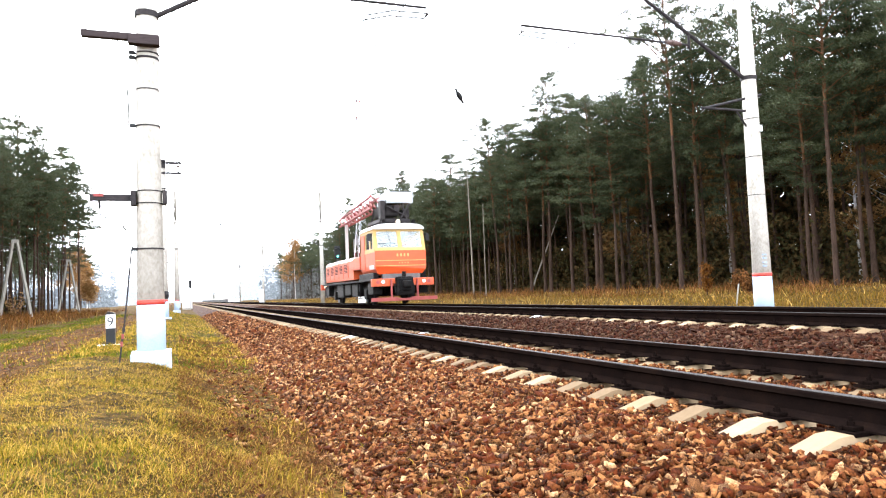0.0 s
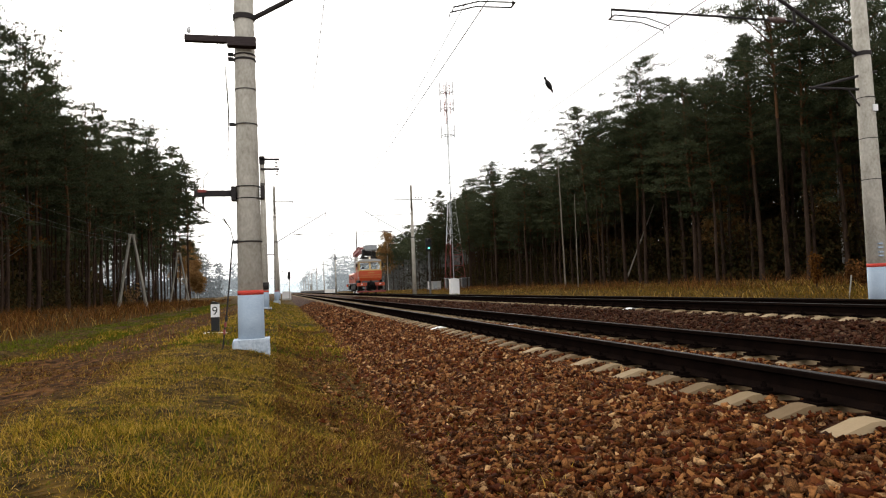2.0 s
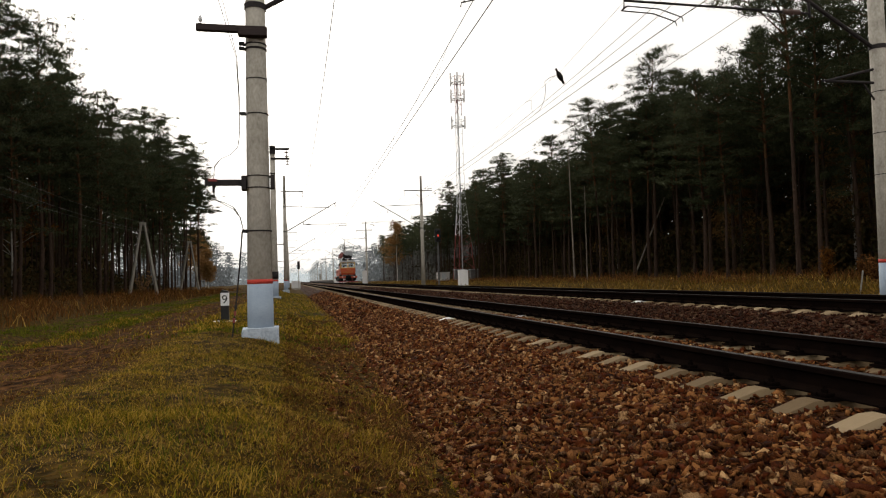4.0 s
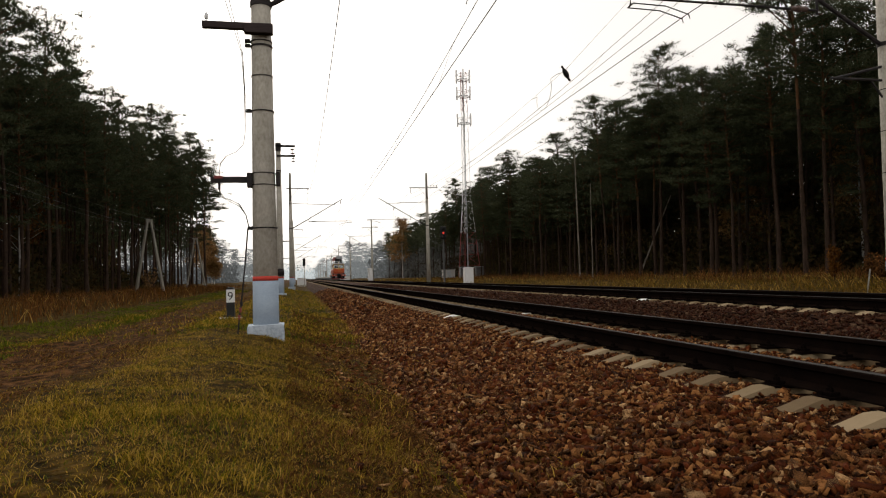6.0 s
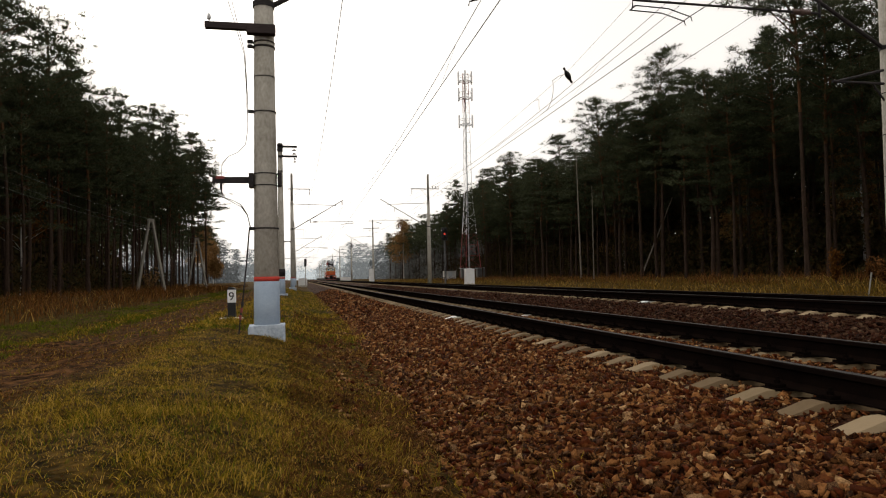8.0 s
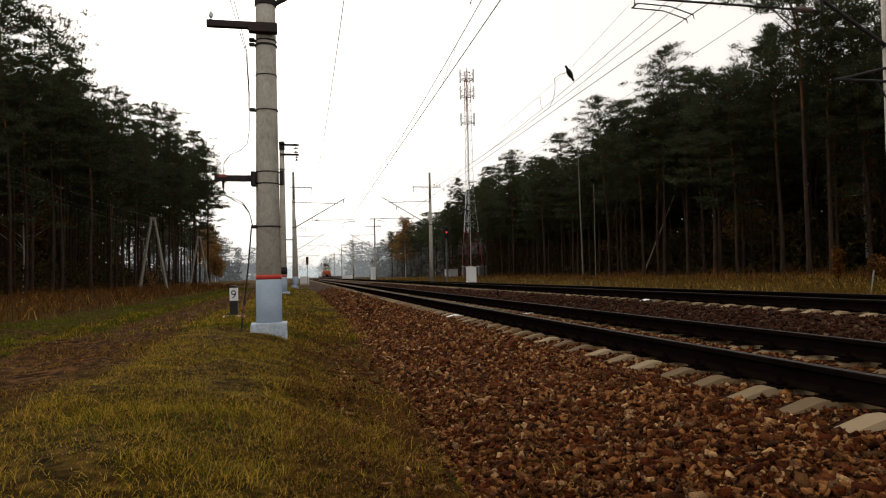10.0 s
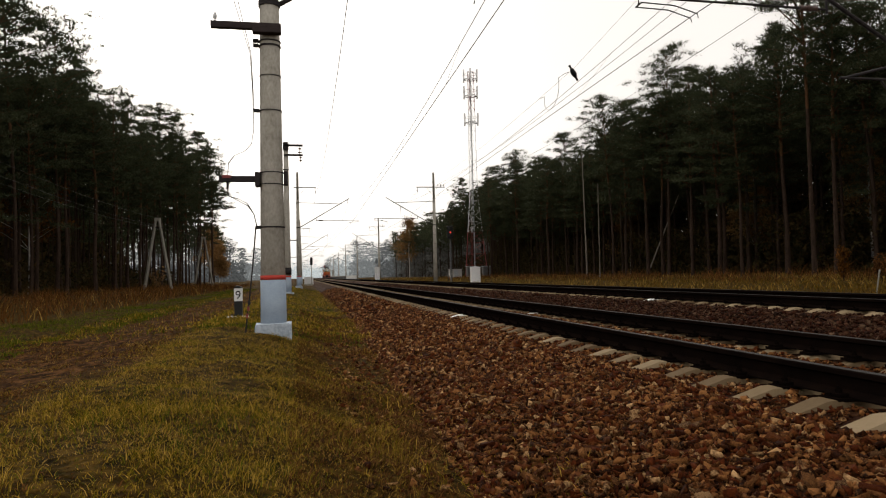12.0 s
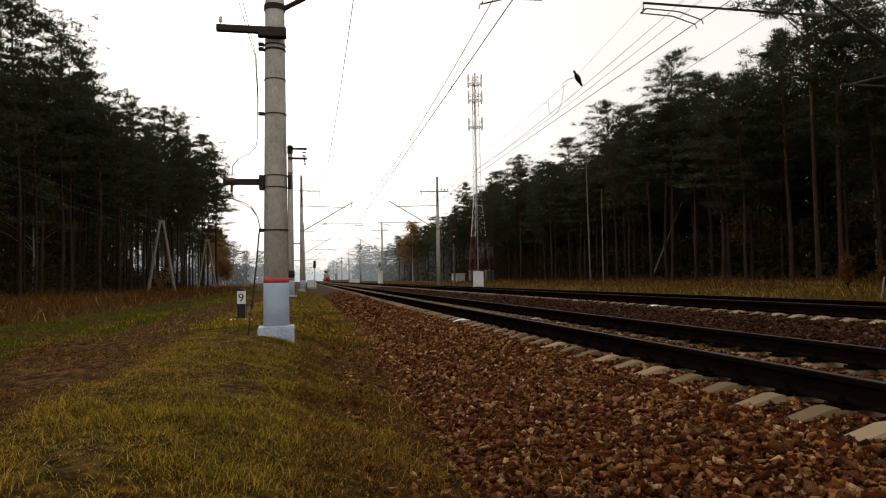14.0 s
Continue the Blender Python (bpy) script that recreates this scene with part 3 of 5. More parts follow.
def line_poles():
    near_left_pole()
    left = catenary_pole(-0.35, 66.0, 1, 1.35, False, "grey concrete line pole with blue foot and red band")
    foundation(left, 0.33, 0.05, 0.5)
    part("switch_arm", box(bmesh.new(), -1.9, -0.1, -0.04, 0.04, 4.75, 4.85), DARK_STEEL, left)
    for i in range(2, 10):
        copy_thing(left, pose(-0.35, 11.5 + 54.8 * i, 0))
    right = catenary_pole(12.6, 12.3, -1, 1.3, False, "grey concrete line pole with blue foot and red band")
    bracket = bmesh.new()
    rod(bracket, (0.35, 0, 5.62), (-1.35, 0, 5.2), 0.03)
    rod(bracket, (0.1, 0, 5.2), (-1.45, 0, 5.2), 0.03)
    rod(bracket, (-0.45, 0, 5.2), (-0.1, 0, 4.75), 0.02)
    part("side_bracket", bracket, DARK_STEEL, right)
    part("sign_plate", box(bmesh.new(), -0.02, 0.1, -0.215, -0.19, 4.68, 4.82), WHITE_PAINT, right, "small white plate")
    bars = bmesh.new()
    for z in (1.52, 1.6, 1.7, 1.78):
        box(bars, -0.16, -0.06, -0.232, -0.19, z, z + 0.035)
    part("painted_marks", bars, BLUE_PAINT, right)
    far = catenary_pole(13.02, 67.3, -1, 1.3, False, "unpainted grey concrete line pole with a cantilever", False)
    far.matrix_basis = pose(13.02, 67.3, 0.25)
    for i in range(2, 10):
        copy_thing(far, pose(12.6 + 0.42 * i, 12.3 + 55.0 * i, 0.25))
    tele = thing("telegraph_pole", pose(-0.83, 40, 0.1), "slim concrete signalling pole with two short crossarms", "utility pole")
    part("shaft", pole_shaft(bmesh.new(), 0.2, 0.13, 0.0, 8.95), CONCRETE, tele, smooth=True)
    part("painted_foot", turned(bmesh.new(), [(0.206, 0.2), (0.2, 1.2)], 20), BLUE_PAINT, tele, smooth=True)
    part("band", turned(bmesh.new(), [(0.203, 1.2), (0.203, 1.28)], 20), RED_PAINT, tele, smooth=True)
    part("collar", turned(bmesh.new(), [(0.215, 1.35), (0.215, 1.75)], 20), DARK_STEEL, tele, smooth=True)
    foundation(tele, 0.34, 0.0, 0.35)
    for z in (8.12, 8.68):
        part("crossarm", box(bmesh.new(), -0.1, 0.95, -0.2, -0.08, z, z + 0.11), DARK_STEEL, tele)
    part("crossarm_insulator", insulator(bmesh.new(), (0.78, -0.14, 8.66), 0.44, 2, 0.16), PORCELAIN, tele)
    part("crossarm_insulator", insulator(bmesh.new(), (0.82, -0.14, 8.12), 0.34, 2, 0.12), PORCELAIN, tele)
    for z in (8.45, 7.3):
        part("fitting", box(bmesh.new(), -0.16, 0.16, -0.2, -0.08, z, z + (0.45 if z > 8 else 0.06), 0.02), DARK_STEEL, tele)


def wire(name, points, r, label, category="wire"):
    bm = bmesh.new()
    path_rod(bm, points, r, 4)
    return tagged(part(name, bm, WIRE), label, category, "overhead wires")


def span(p0, p1, sag, n=14):
    return [(p0[0] + (p1[0] - p0[0]) * i / n, p0[1] + (p1[1] - p0[1]) * i / n, p0[2] + (p1[2] - p0[2]) * i / n - sag * 4 * (i / n) * (1 - i / n)) for i in range(n + 1)]


def chained(points, sag, n=14):
    out = [points[0]]
    for a, b in zip(points[:-1], points[1:]):
        out += span(a, b, sag, n)[1:]
    return out


def overhead_wires():
    for axis, zig, first, step, zm, zc in ((4.35, (3.8, 4.7), 11.5, 54.8, 8.05, 6.42), (9.2, (7.85, 9.2), 12.3, 55.0, 8.25, 6.4)):
        at = [first + step * i for i in range(-1, 10)]
        carrier = [(axis, y, zm) for y in at]
        wire("messenger_wire", chained(carrier, 1.1), 0.01, "thin dark messenger wire over the track")
        contact = [(zig[(i + 1) % 2], y, zc) for i, y in enumerate(at)]
        wire("contact_wire", contact, 0.012, "thin copper contact wire over the track")
        for a, ca, b, cb in zip(carrier[1:5], contact[1:5], carrier[2:6], contact[2:6]):
            for k in (0.12, 0.3, 0.5, 0.7, 0.88):
                top = (a[0], a[1] + (b[1] - a[1]) * k, a[2] - 1.1 * 4 * k * (1 - k))
                low = (ca[0] + (cb[0] - ca[0]) * k, top[1], ca[2])
                wire("dropper", [top, low], 0.004, "thin dropper between messenger and contact wire")
    for x, first, step, sag in ((1.3, 11.5, 54.8, 1.3), (10.95, 12.3, 55.0, 0.9), (13.6, 12.3, 55.0, 0.9)):
        wire("feeder_wire", chained([(x, first + step * i, 9.25) for i in range(-1, 10)], sag), 0.011, "thin feeder wire strung from pole to pole")
    strain = thing("strain_insulator", pose(9.44, 22.4, 8.22), "dark strain insulator hanging on an overhead wire", "insulator")
    m = Matrix.Rotation(radians(-40), 4, "Y") @ Matrix.Rotation(radians(20), 4, "X")
    part("body", turned(bmesh.new(), [(0.02, -0.32), (0.05, -0.28), (0.035, -0.2), (0.08, -0.12), (0.1, 0.0), (0.08, 0.12), (0.04, 0.2), (0.035, 0.25), (0.05, 0.3), (0.02, 0.33)], 14, m), BLACK_PAINT, strain, smooth=True)
    loop = bmesh.new()
    arc = [(-0.1 + 0.03 * i, 2.5 - 1.3 * math.cos(math.pi * i / 14), 0.16 - 0.8 * math.sin(math.pi * i / 14)) for i in range(15)]
    path_rod(loop, [(0.0, 0.1, 0.1), (-0.08, 0.7, 0.17)] + arc + [(0.3, 4.4, 0.22)], 0.01)
    part("jumper", loop, WIRE, strain, "slack jumper cable")
    part("stay", path_rod(bmesh.new(), [(0, 0, 0.15), (0.1, -10.1, 1.45)], 0.006, 4), WIRE, strain)
    part("stay", path_rod(bmesh.new(), [(0, 0.2, 0.1)] + [(x - 9.4, y - 22.4, z - 8.35) for x, y, z in span((9.4, 22.7, 8.5), (10.9, 67.3, 9.7), 0.5)], 0.006, 4), WIRE, strain)


def a_frame(x, y):
    root = thing("a_frame_pole", pose(x, y, 0.2), "grey concrete A-frame pole at the wood edge", "utility pole", "A-frame poles")
    for s in (-1, 1):
        bm = bmesh.new()
        rod(bm, (1.3 * s, 0, -0.1), (0.14 * s, 0, 7.2), 0.17, 0.12, 4)
        part("leg", bm, OLD_CONCRETE, root)
    part("head_frame", box(bmesh.new(), -0.3, 0.3, -0.08, 0.08, 7.0, 7.3, 0.02), OLD_CONCRETE, root)
    part("crossarm", box(bmesh.new(), -0.5, 0.5, -0.05, 0.05, 6.3, 6.4), DARK_STEEL, root)
    for s in (-0.45, 0.0, 0.45):
        part("insulator", insulator(bmesh.new(), (s, 0, 7.55 if s == 0 else 6.7), 0.25, 2, 0.06), PORCELAIN, root)
    return root


def side_line():
    first = a_frame(-14.0, 72.0)
    for y in (104.0, 22.0):
        copy_thing(first, pose(-14.0, y, 0.2))
    for dx, z in ((-0.45, 6.65), (0.0, 7.5), (0.45, 6.65)):
        wire("side_wire", chained([(-14 + dx, y, z) for y in (-10, 22, 72, 104)], 0.5, 8), 0.007, "thin service wire along the wood edge")


def kilometre_post():
    root = thing("picket_post", pose(-1.47, 16.6, lift(-1.47, 16.6)) @ Matrix.Diagonal((0.9, 0.9, 0.9, 1)), "white topped black distance post with a painted 9", "marker post")
    part("base_slab", box(bmesh.new(), -0.3, 0.3, -0.2, 0.2, -0.05, 0.03, 0.015), WHITE_SLEEPER, root, "whitewashed base slab")
    part("shaft", box(bmesh.new(), -0.1, 0.1, -0.1, 0.1, 0.04, 0.42, 0.012), BLACK_PAINT, root, "black painted shaft")
    part("head", box(bmesh.new(), -0.1, 0.1, -0.1, 0.1, 0.42, 0.75, 0.012), WHITE_PAINT, root, "white painted head")
    part("cap", prism(bmesh.new(), [(-0.11, 0.75), (0.11, 0.75), (0.06, 0.8), (-0.06, 0.82)], -0.11, 0.11), BLACK_PAINT, root, "black sloping cap")
    curve = bpy.data.curves.new("digit", "FONT")
    curve.body, curve.size, curve.extrude, curve.align_x = "9", 0.3, 0.003, "CENTER"
    tmp = bpy.data.objects.new("digit", curve)
    scene.collection.objects.link(tmp)
    me = bpy.data.meshes.new_from_object(tmp.evaluated_get(bpy.context.evaluated_depsgraph_get()))
    bpy.data.objects.remove(tmp)
    me.materials.clear()
    me.materials.append(BLACK_PAINT)
    d = new("digit", me)
    d.parent = root
    d.matrix_basis = pose(0.0, -0.104, 0.48, 90, 0, 0)


def radio_mast(x, y):
    root = thing("radio_mast", pose(x, y, 0.6), "tall red and white lattice radio mast with antennas", "radio mast")
    h, n = 38.0, 20
    def half(z):
        return 2.1 * (1 - z / 15) + 0.75 * z / 15 if z < 15 else 0.75 - 0.2 * (z - 15) / 23
    corners = [(-1, -0.58), (1, -0.58), (0, 1.15)]
    levels = [h * (i / n) ** 0.95 for i in range(n + 1)]
    for k in range(5):
        red = k in (0, 4)
        bm = bmesh.new()
        for a, b in zip(levels[k * 4:k * 4 + 4], levels[k * 4 + 1:k * 4 + 5]):
            for i in range(3):
                p, q = corners[i], corners[(i + 1) % 3]
                ha, hb = half(a), half(b)
                rod(bm, (p[0] * ha, p[1] * ha, a), (p[0] * hb, p[1] * hb, b), 0.07 if a < 15 else 0.05, seg=6)
                rod(bm, (p[0] * ha, p[1] * ha, a), (q[0] * hb, q[1] * hb, b), 0.03, seg=4)
                rod(bm, (p[0] * hb, p[1] * hb, b), (q[0] * hb, q[1] * hb, b), 0.025, seg=4)
        part("lattice_section", bm, PINK_RED if red else WHITE_PAINT, root, "red lattice section" if red else "white lattice section")
    part("cable_ladder", box(bmesh.new(), -0.09, 0.09, -0.05, 0.05, 1, 37), GREY_PAINT, root)
    for z in (28.5, 33.5, 36.6):
        platform, hoop = bmesh.new(), bmesh.new()
        for q in range(12):
            a, b = q * math.tau / 12, (q + 1) * math.tau / 12
            for bm, dz, w in ((platform, 0.0, 0.07), (hoop, 1.0, 0.04)):
                rod(bm, (1.1 * math.cos(a), 1.1 * math.sin(a), z + dz), (1.1 * math.cos(b), 1.1 * math.sin(b), z + dz), w, seg=5)
            if q % 2 == 0:
                rod(platform, (0.3 * math.cos(a), 0.3 * math.sin(a), z), (1.1 * math.cos(a), 1.1 * math.sin(a), z), 0.04, seg=5)
        part("platform", platform, GREY_PAINT, root)
        part("guard_hoop", hoop, GREY_PAINT, root)
        for i in range(6):
            a = i * 1.047 + 0.3
            c, s = math.cos(a) * 1.4, math.sin(a) * 1.4
            part("antenna", box(bmesh.new(), c - 0.14, c + 0.14, s - 0.1, s + 0.1, z - 0.4, z + 1.7, 0.03), WHITE_PAINT, root)
    hut = thing("equipment_hut", pose(x - 4.2, y - 2.0, 0.55), "low pale equipment hut beside the mast", "hut")
    part("wall", box(bmesh.new(), -1.05, 1.05, -0.8, 0.8, -0.1, 1.5, 0.03), HUT_WALL, hut)
    part("roof", box(bmesh.new(), -1.15, 1.15, -0.9, 0.9, 1.5, 1.6, 0.02), HUT_WALL, hut)
    part("door", box(bmesh.new(), -0.35, 0.35, -0.83, -0.79, 0.05, 1.4), GREY_PAINT, hut)
    for i in range(2):
        shed = thing("equipment_cabinet", pose(x - 1.4 + 2.9 * i, y - 2.6, 0.6), "grey equipment cabinet under the mast", "cabinet", "mast cabinets")
        part("body", box(bmesh.new(), -0.8, 0.8, -0.6, 0.6, 0.2, 1.9, 0.03), STEEL_GREY, shed)
        part("roof", box(bmesh.new(), -0.9, 0.9, -0.7, 0.7, 1.9, 1.98, 0.02), GREY_PAINT, shed)
        part("plinth", box(bmesh.new(), -0.76, 0.76, -0.56, 0.56, -0.1, 0.2), CONCRETE, shed)


def signal(x, y):
    root = thing("railway_signal", pose(x, y, 0.06), "black colour light signal head on a thin mast", "railway signal")
    part("mast", rod(bmesh.new(), (0, 0, -0.1), (0, 0, 4.5), 0.07, seg=12), STEEL_GREY, root)
    part("head", box(bmesh.new(), -0.28, 0.28, -0.12, 0.12, 4.4, 5.58, 0.1), BLACK_PAINT, root)
    for z in (5.3, 4.65):
        hood = bmesh.new()
        for i in range(9):
            a, b = math.pi * i / 9, math.pi * (i + 1) / 9
            p = [(0.17 * math.cos(t), 0.17 * math.sin(t)) for t in (a, b)]
            vs = [bm_v for bm_v in (hood.verts.new((p[0][0], -0.14, z + p[0][1])), hood.verts.new((p[1][0], -0.14, z + p[1][1])), hood.verts.new((p[1][0], -0.45, z + p[1][1])), hood.verts.new((p[0][0], -0.45, z + p[0][1])))]
            hood.faces.new(vs)
        bmesh.ops.solidify(hood, geom=hood.faces[:], thickness=0.012)
        part("hood", hood, BLACK_PAINT, root)
    for z, mat, text in ((4.98, LAMP_RED, "lit red lamp"), (4.65, LAMP_GREEN, "green lamp")):
        part("lens", rod(bmesh.new(), (0, -0.14, z), (0, -0.12, z), 0.08, seg=16), mat, root, text)
    # Added disc, no part of the signal: covers red first, then green.
    shutter = part("shutter", rod(bmesh.new(), (0, -0.17, 0), (0, -0.15, 0), 0.15, seg=16), BLACK_PAINT, root, "added black disc that covers the unlit lamp")
    shutter.matrix_basis = pose(0, 0, 4.98)
    lad = bmesh.new()
    for s in (-0.18, 0.18):
        rod(lad, (s, 0.35, 0.0), (s, 0.2, 4.4), 0.02, seg=4)
    for i in range(12):
        rod(lad, (-0.18, 0.33 - i * 0.012, 0.4 + 0.33 * i), (0.18, 0.33 - i * 0.012, 0.4 + 0.33 * i), 0.012, seg=4)
    part("ladder", lad, DARK_STEEL, root)
    return shutter


def cabinet(x, y, w, d, h, z, label):
    root = thing("relay_cabinet", pose(x, y, z), label, "cabinet", "trackside cabinets")
    part("body", box(bmesh.new(), -w / 2, w / 2, -d / 2, d / 2, 0.08, h, 0.02), WHITE_PAINT, root)
    part("roof", prism(bmesh.new(), [(-w / 2 - 0.04, h), (w / 2 + 0.04, h), (w / 2 + 0.04, h + 0.03), (0, h + 0.09), (-w / 2 - 0.04, h + 0.03)], -d / 2 - 0.04, d / 2 + 0.04), WHITE_PAINT, root)
    part("plinth", box(bmesh.new(), -w / 2 - 0.03, w / 2 + 0.03, -d / 2 - 0.03, d / 2 + 0.03, -0.2, 0.08), CONCRETE, root)
    for s in (-1, 1):
        x0, x1 = sorted((0.012 * s, (w / 2 - 0.03) * s))
        part("door", box(bmesh.new(), x0, x1, -d / 2 - 0.012, -d / 2 + 0.01, 0.14, h - 0.06, 0.004), WHITE_PAINT, root)
    return root


line_poles()
overhead_wires()
side_line()
kilometre_post()
radio_mast(31.0, 122.0)
LAMP_COVER = signal(13.15, 60.6)
cabinet(15.0, 59.0, 0.8, 0.6, 1.4, 0.4, "white metal relay cabinet in the grass beside the line")
cabinet(12.6, 118.0, 0.8, 0.6, 2.3, 0.4, "tall white metal cabinet beside a line pole")
cabinet(1.0, 118.0, 1.5, 0.9, 1.2, 0.1, "low white metal relay cabinet on the verge")
dwarf = thing("dwarf_signal", pose(1.45, 116.0, 0.1), "dark signal on a thin post beside the line", "railway signal")
part("mast", rod(bmesh.new(), (0, 0, -0.2), (0, 0, 3.6), 0.06), CONCRETE, dwarf)
part("head", box(bmesh.new(), -0.22, 0.22, -0.12, 0.12, 3.2, 4.5, 0.08), BLACK_PAINT, dwarf)
platform = thing("station_platform", pose(12.65, 181, 0.2), "low station platform with a whitewashed end wall", "platform")
part("deck", box(bmesh.new(), -1.5, 1.5, 0.3, 220, 1.12, 1.3, 0.02), CONCRETE, platform)
part("end_wall", box(bmesh.new(), -1.45, 1.45, 0, 0.3, -0.1, 1.3, 0.02), WHITE_SLEEPER, platform, "whitewashed end wall")
for s in (-1.35, 1.35):
    part("side_wall", box(bmesh.new(), s - 0.1, s + 0.1, 0.3, 220, -0.1, 1.12), CHASSIS, platform)
shelter = thing("platform_shelter", pose(13.2, 330, 1.5), "open grey shelter on the far platform", "shelter")
part("roof", box(bmesh.new(), -1.4, 1.4, -9, 9, 2.9, 3.1, 0.03), ROOF_GREY, shelter)
for y in (-8, -3, 3, 8):
    part("post", rod(bmesh.new(), (0.9, y, 0), (0.9, y, 2.9), 0.09), CONCRETE, shelter)
part("back_wall", box(bmesh.new(), 1.0, 1.1, -8.5, 8.5, 0, 2.2), HUT_WALL, shelter)


# ---- the orange service car on the far track ----
def wheelset(root, y, z):
    bm = bmesh.new()
    rod(bm, (-0.95, 0, 0), (0.95, 0, 0), 0.08, seg=12)
    m = Matrix.Rotation(radians(90), 4, "Y")
    for s in (-1, 1):
        turned(bm, [(0.46, -0.07), (0.475, -0.03), (0.475, 0.05), (0.5, 0.06), (0.5, 0.08)] if s < 0 else [(0.5, -0.08), (0.5, -0.06), (0.475, -0.05), (0.475, 0.03), (0.46, 0.07)], 28, Matrix.Translation((0.79 * s, 0, 0)) @ m)
        for k in range(6):
            a = k * 1.047
            rod(bm, (0.86 * s, 0.2 * math.cos(a), 0.2 * math.sin(a)), (0.88 * s, 0.2 * math.cos(a), 0.2 * math.sin(a)), 0.04, seg=6)
    ob = part("wheelset", bm, CHASSIS, root, "dark steel wheelset")
    ob.matrix_basis = pose(0, y, z)
    return ob


def service_car():
    root = thing("rail_service_car", pose(T2, 30.6, TOP2), "orange rail service car with cream cab and a folded crane", "rail vehicle")
    P = lambda name, bm, mat, label="", smooth=False, to=None: part(name, bm, mat, to or root, label, smooth)
    # frame
    f = bmesh.new()
    for s in (-1, 1):
        box(f, s * 0.95 - 0.09, s * 0.95 + 0.09, 0.2, 12.0, 0.8, 1.12)
    for y in (1.2, 3.6, 5.8, 8.2, 10.8):
        box(f, -0.95, 0.95, y - 0.1, y + 0.1, 0.82, 1.1)
    P("underframe", f, CHASSIS)
    P("deck", box(bmesh.new(), -1.4, 1.4, 0.3, 12.0, 1.12, 1.2, 0.01), CHASSIS, "dark oily deck")
    for y in (0.0, 11.9):
        beam = P("buffer_beam", box(bmesh.new(), -1.48, 1.48, y, y + 0.28, 0.86, 1.2, 0.02), ORANGE, "orange buffer beam")
        for s in (-1, 1):
            P("marker_lamp", rod(bmesh.new(), (1.22 * s, y - 0.05, 1.05), (1.22 * s, y + 0.02, 1.05), 0.09, seg=14), LAMP_WHITE if y else PINK_RED, "round marker lamp", to=beam)
            P("marker_lamp", rod(bmesh.new(), (0.98 * s, y - 0.05, 1.05), (0.98 * s, y + 0.02, 1.05), 0.08, seg=14), WHITE_PAINT, to=beam)
    guard = bmesh.new()
    for s in (-1, 1):
        rod(guard, (0.62 * s, -0.12, 0.2), (0.62 * s, -0.12, 1.16), 0.05, seg=6)
        box(guard, s * 0.95 - 0.62, s * 0.95 + 0.62, -0.16, -0.06, 0.18, 0.34, 0.015)
    box(guard, -0.4, 0.4, -0.16, -0.06, 0.18, 0.3, 0.015)
    P("rail_guard", guard, PINK_RED, "faded red rail guard")
    c = bmesh.new()
    box(c, -0.42, 0.42, -0.3, 0.1, 0.42, 1.28, 0.14)
    box(c, -0.3, 0.3, -0.38, 0.1, 0.62, 1.2, 0.06)
    box(c, -0.2, 0.2, -0.6, -0.3, 0.78, 1.08, 0.06)
    rod(c, (0, -0.1, 1.1), (0, -0.1, 1.5), 0.12, 0.08, 10)
    P("coupler", c, CHASSIS, "black automatic coupler")
    for s in (-0.45, 0.45):
        hoses = bmesh.new()
        path_rod(hoses, [(s, 0.0, 0.95), (s, -0.12, 0.85), (s, -0.16, 0.6), (s * 0.9, -0.1, 0.45)], 0.035, 6)
        P("brake_hose", hoses, CHASSIS)
    # running gear boxes
    for s in (-1, 1):
        for y in (2.3, 9.3):
            P("axle_box", box(bmesh.new(), s * 1.08 - 0.14, s * 1.08 + 0.14, y - 0.24, y + 0.24, 0.28, 0.76, 0.04), CHASSIS)
            spring = bmesh.new()
            for k in range(5):
                box(spring, s * 1.08 - 0.06, s * 1.08 + 0.06, y - 0.7 + 0.11 * k, y + 0.7 - 0.11 * k, 0.78 + 0.03 * k, 0.805 + 0.03 * k)
            P("leaf_spring", spring, CHASSIS)
        for y0, y1, z0 in ((3.4, 4.6, 0.42), (4.9, 6.3, 0.5), (6.6, 8.1, 0.38), (10.4, 11.6, 0.5), (0.5, 1.4, 0.5)):
            P("equipment_box", box(bmesh.new(), s * 1.1 - 0.22, s * 1.1 + 0.24, y0, y1, z0, 1.08, 0.04), CHASSIS)
        step = bmesh.new()
        for z in (0.3, 0.6):
            box(step, s * 1.3 - 0.14, s * 1.3 + 0.14, 3.0, 3.35, z, z + 0.04)
        box(step, s * 1.3 - 0.02, s * 1.3 + 0.02, 3.0, 3.05, 0.3, 1.12)
        P("step", step, CHASSIS)
    # cab: orange below, cream window band, pale roof; the front leans back at the windows
    low = bmesh.new()
    prism(low, [(-1.06, 1.42), (1.06, 1.42), (1.2, 1.62), (1.23, 1.8), (1.23, 2.5), (-1.23, 2.5), (-1.23, 1.8), (-1.2, 1.62)], 0.28, 2.9)
    for v in low.verts:
        if v.co.y < 1 and v.co.z < 1.7:
            v.co.y += 0.12 if v.co.z < 1.5 else 0.02
    cab = P("cab_body", low, ORANGE, "orange lower cab body")
    P("cab_skirt", box(bmesh.new(), -0.9, 0.9, 0.24, 0.5, 1.16, 1.42, 0.01), STEEL_GREY, "grey plate below the cab front")
    mould = bmesh.new()
    for z in (1.78, 2.02):
        box(mould, -1.22, 1.22, 0.262, 0.29, z, z + 0.03)
    P("moulding", mould, CREAM, to=cab)
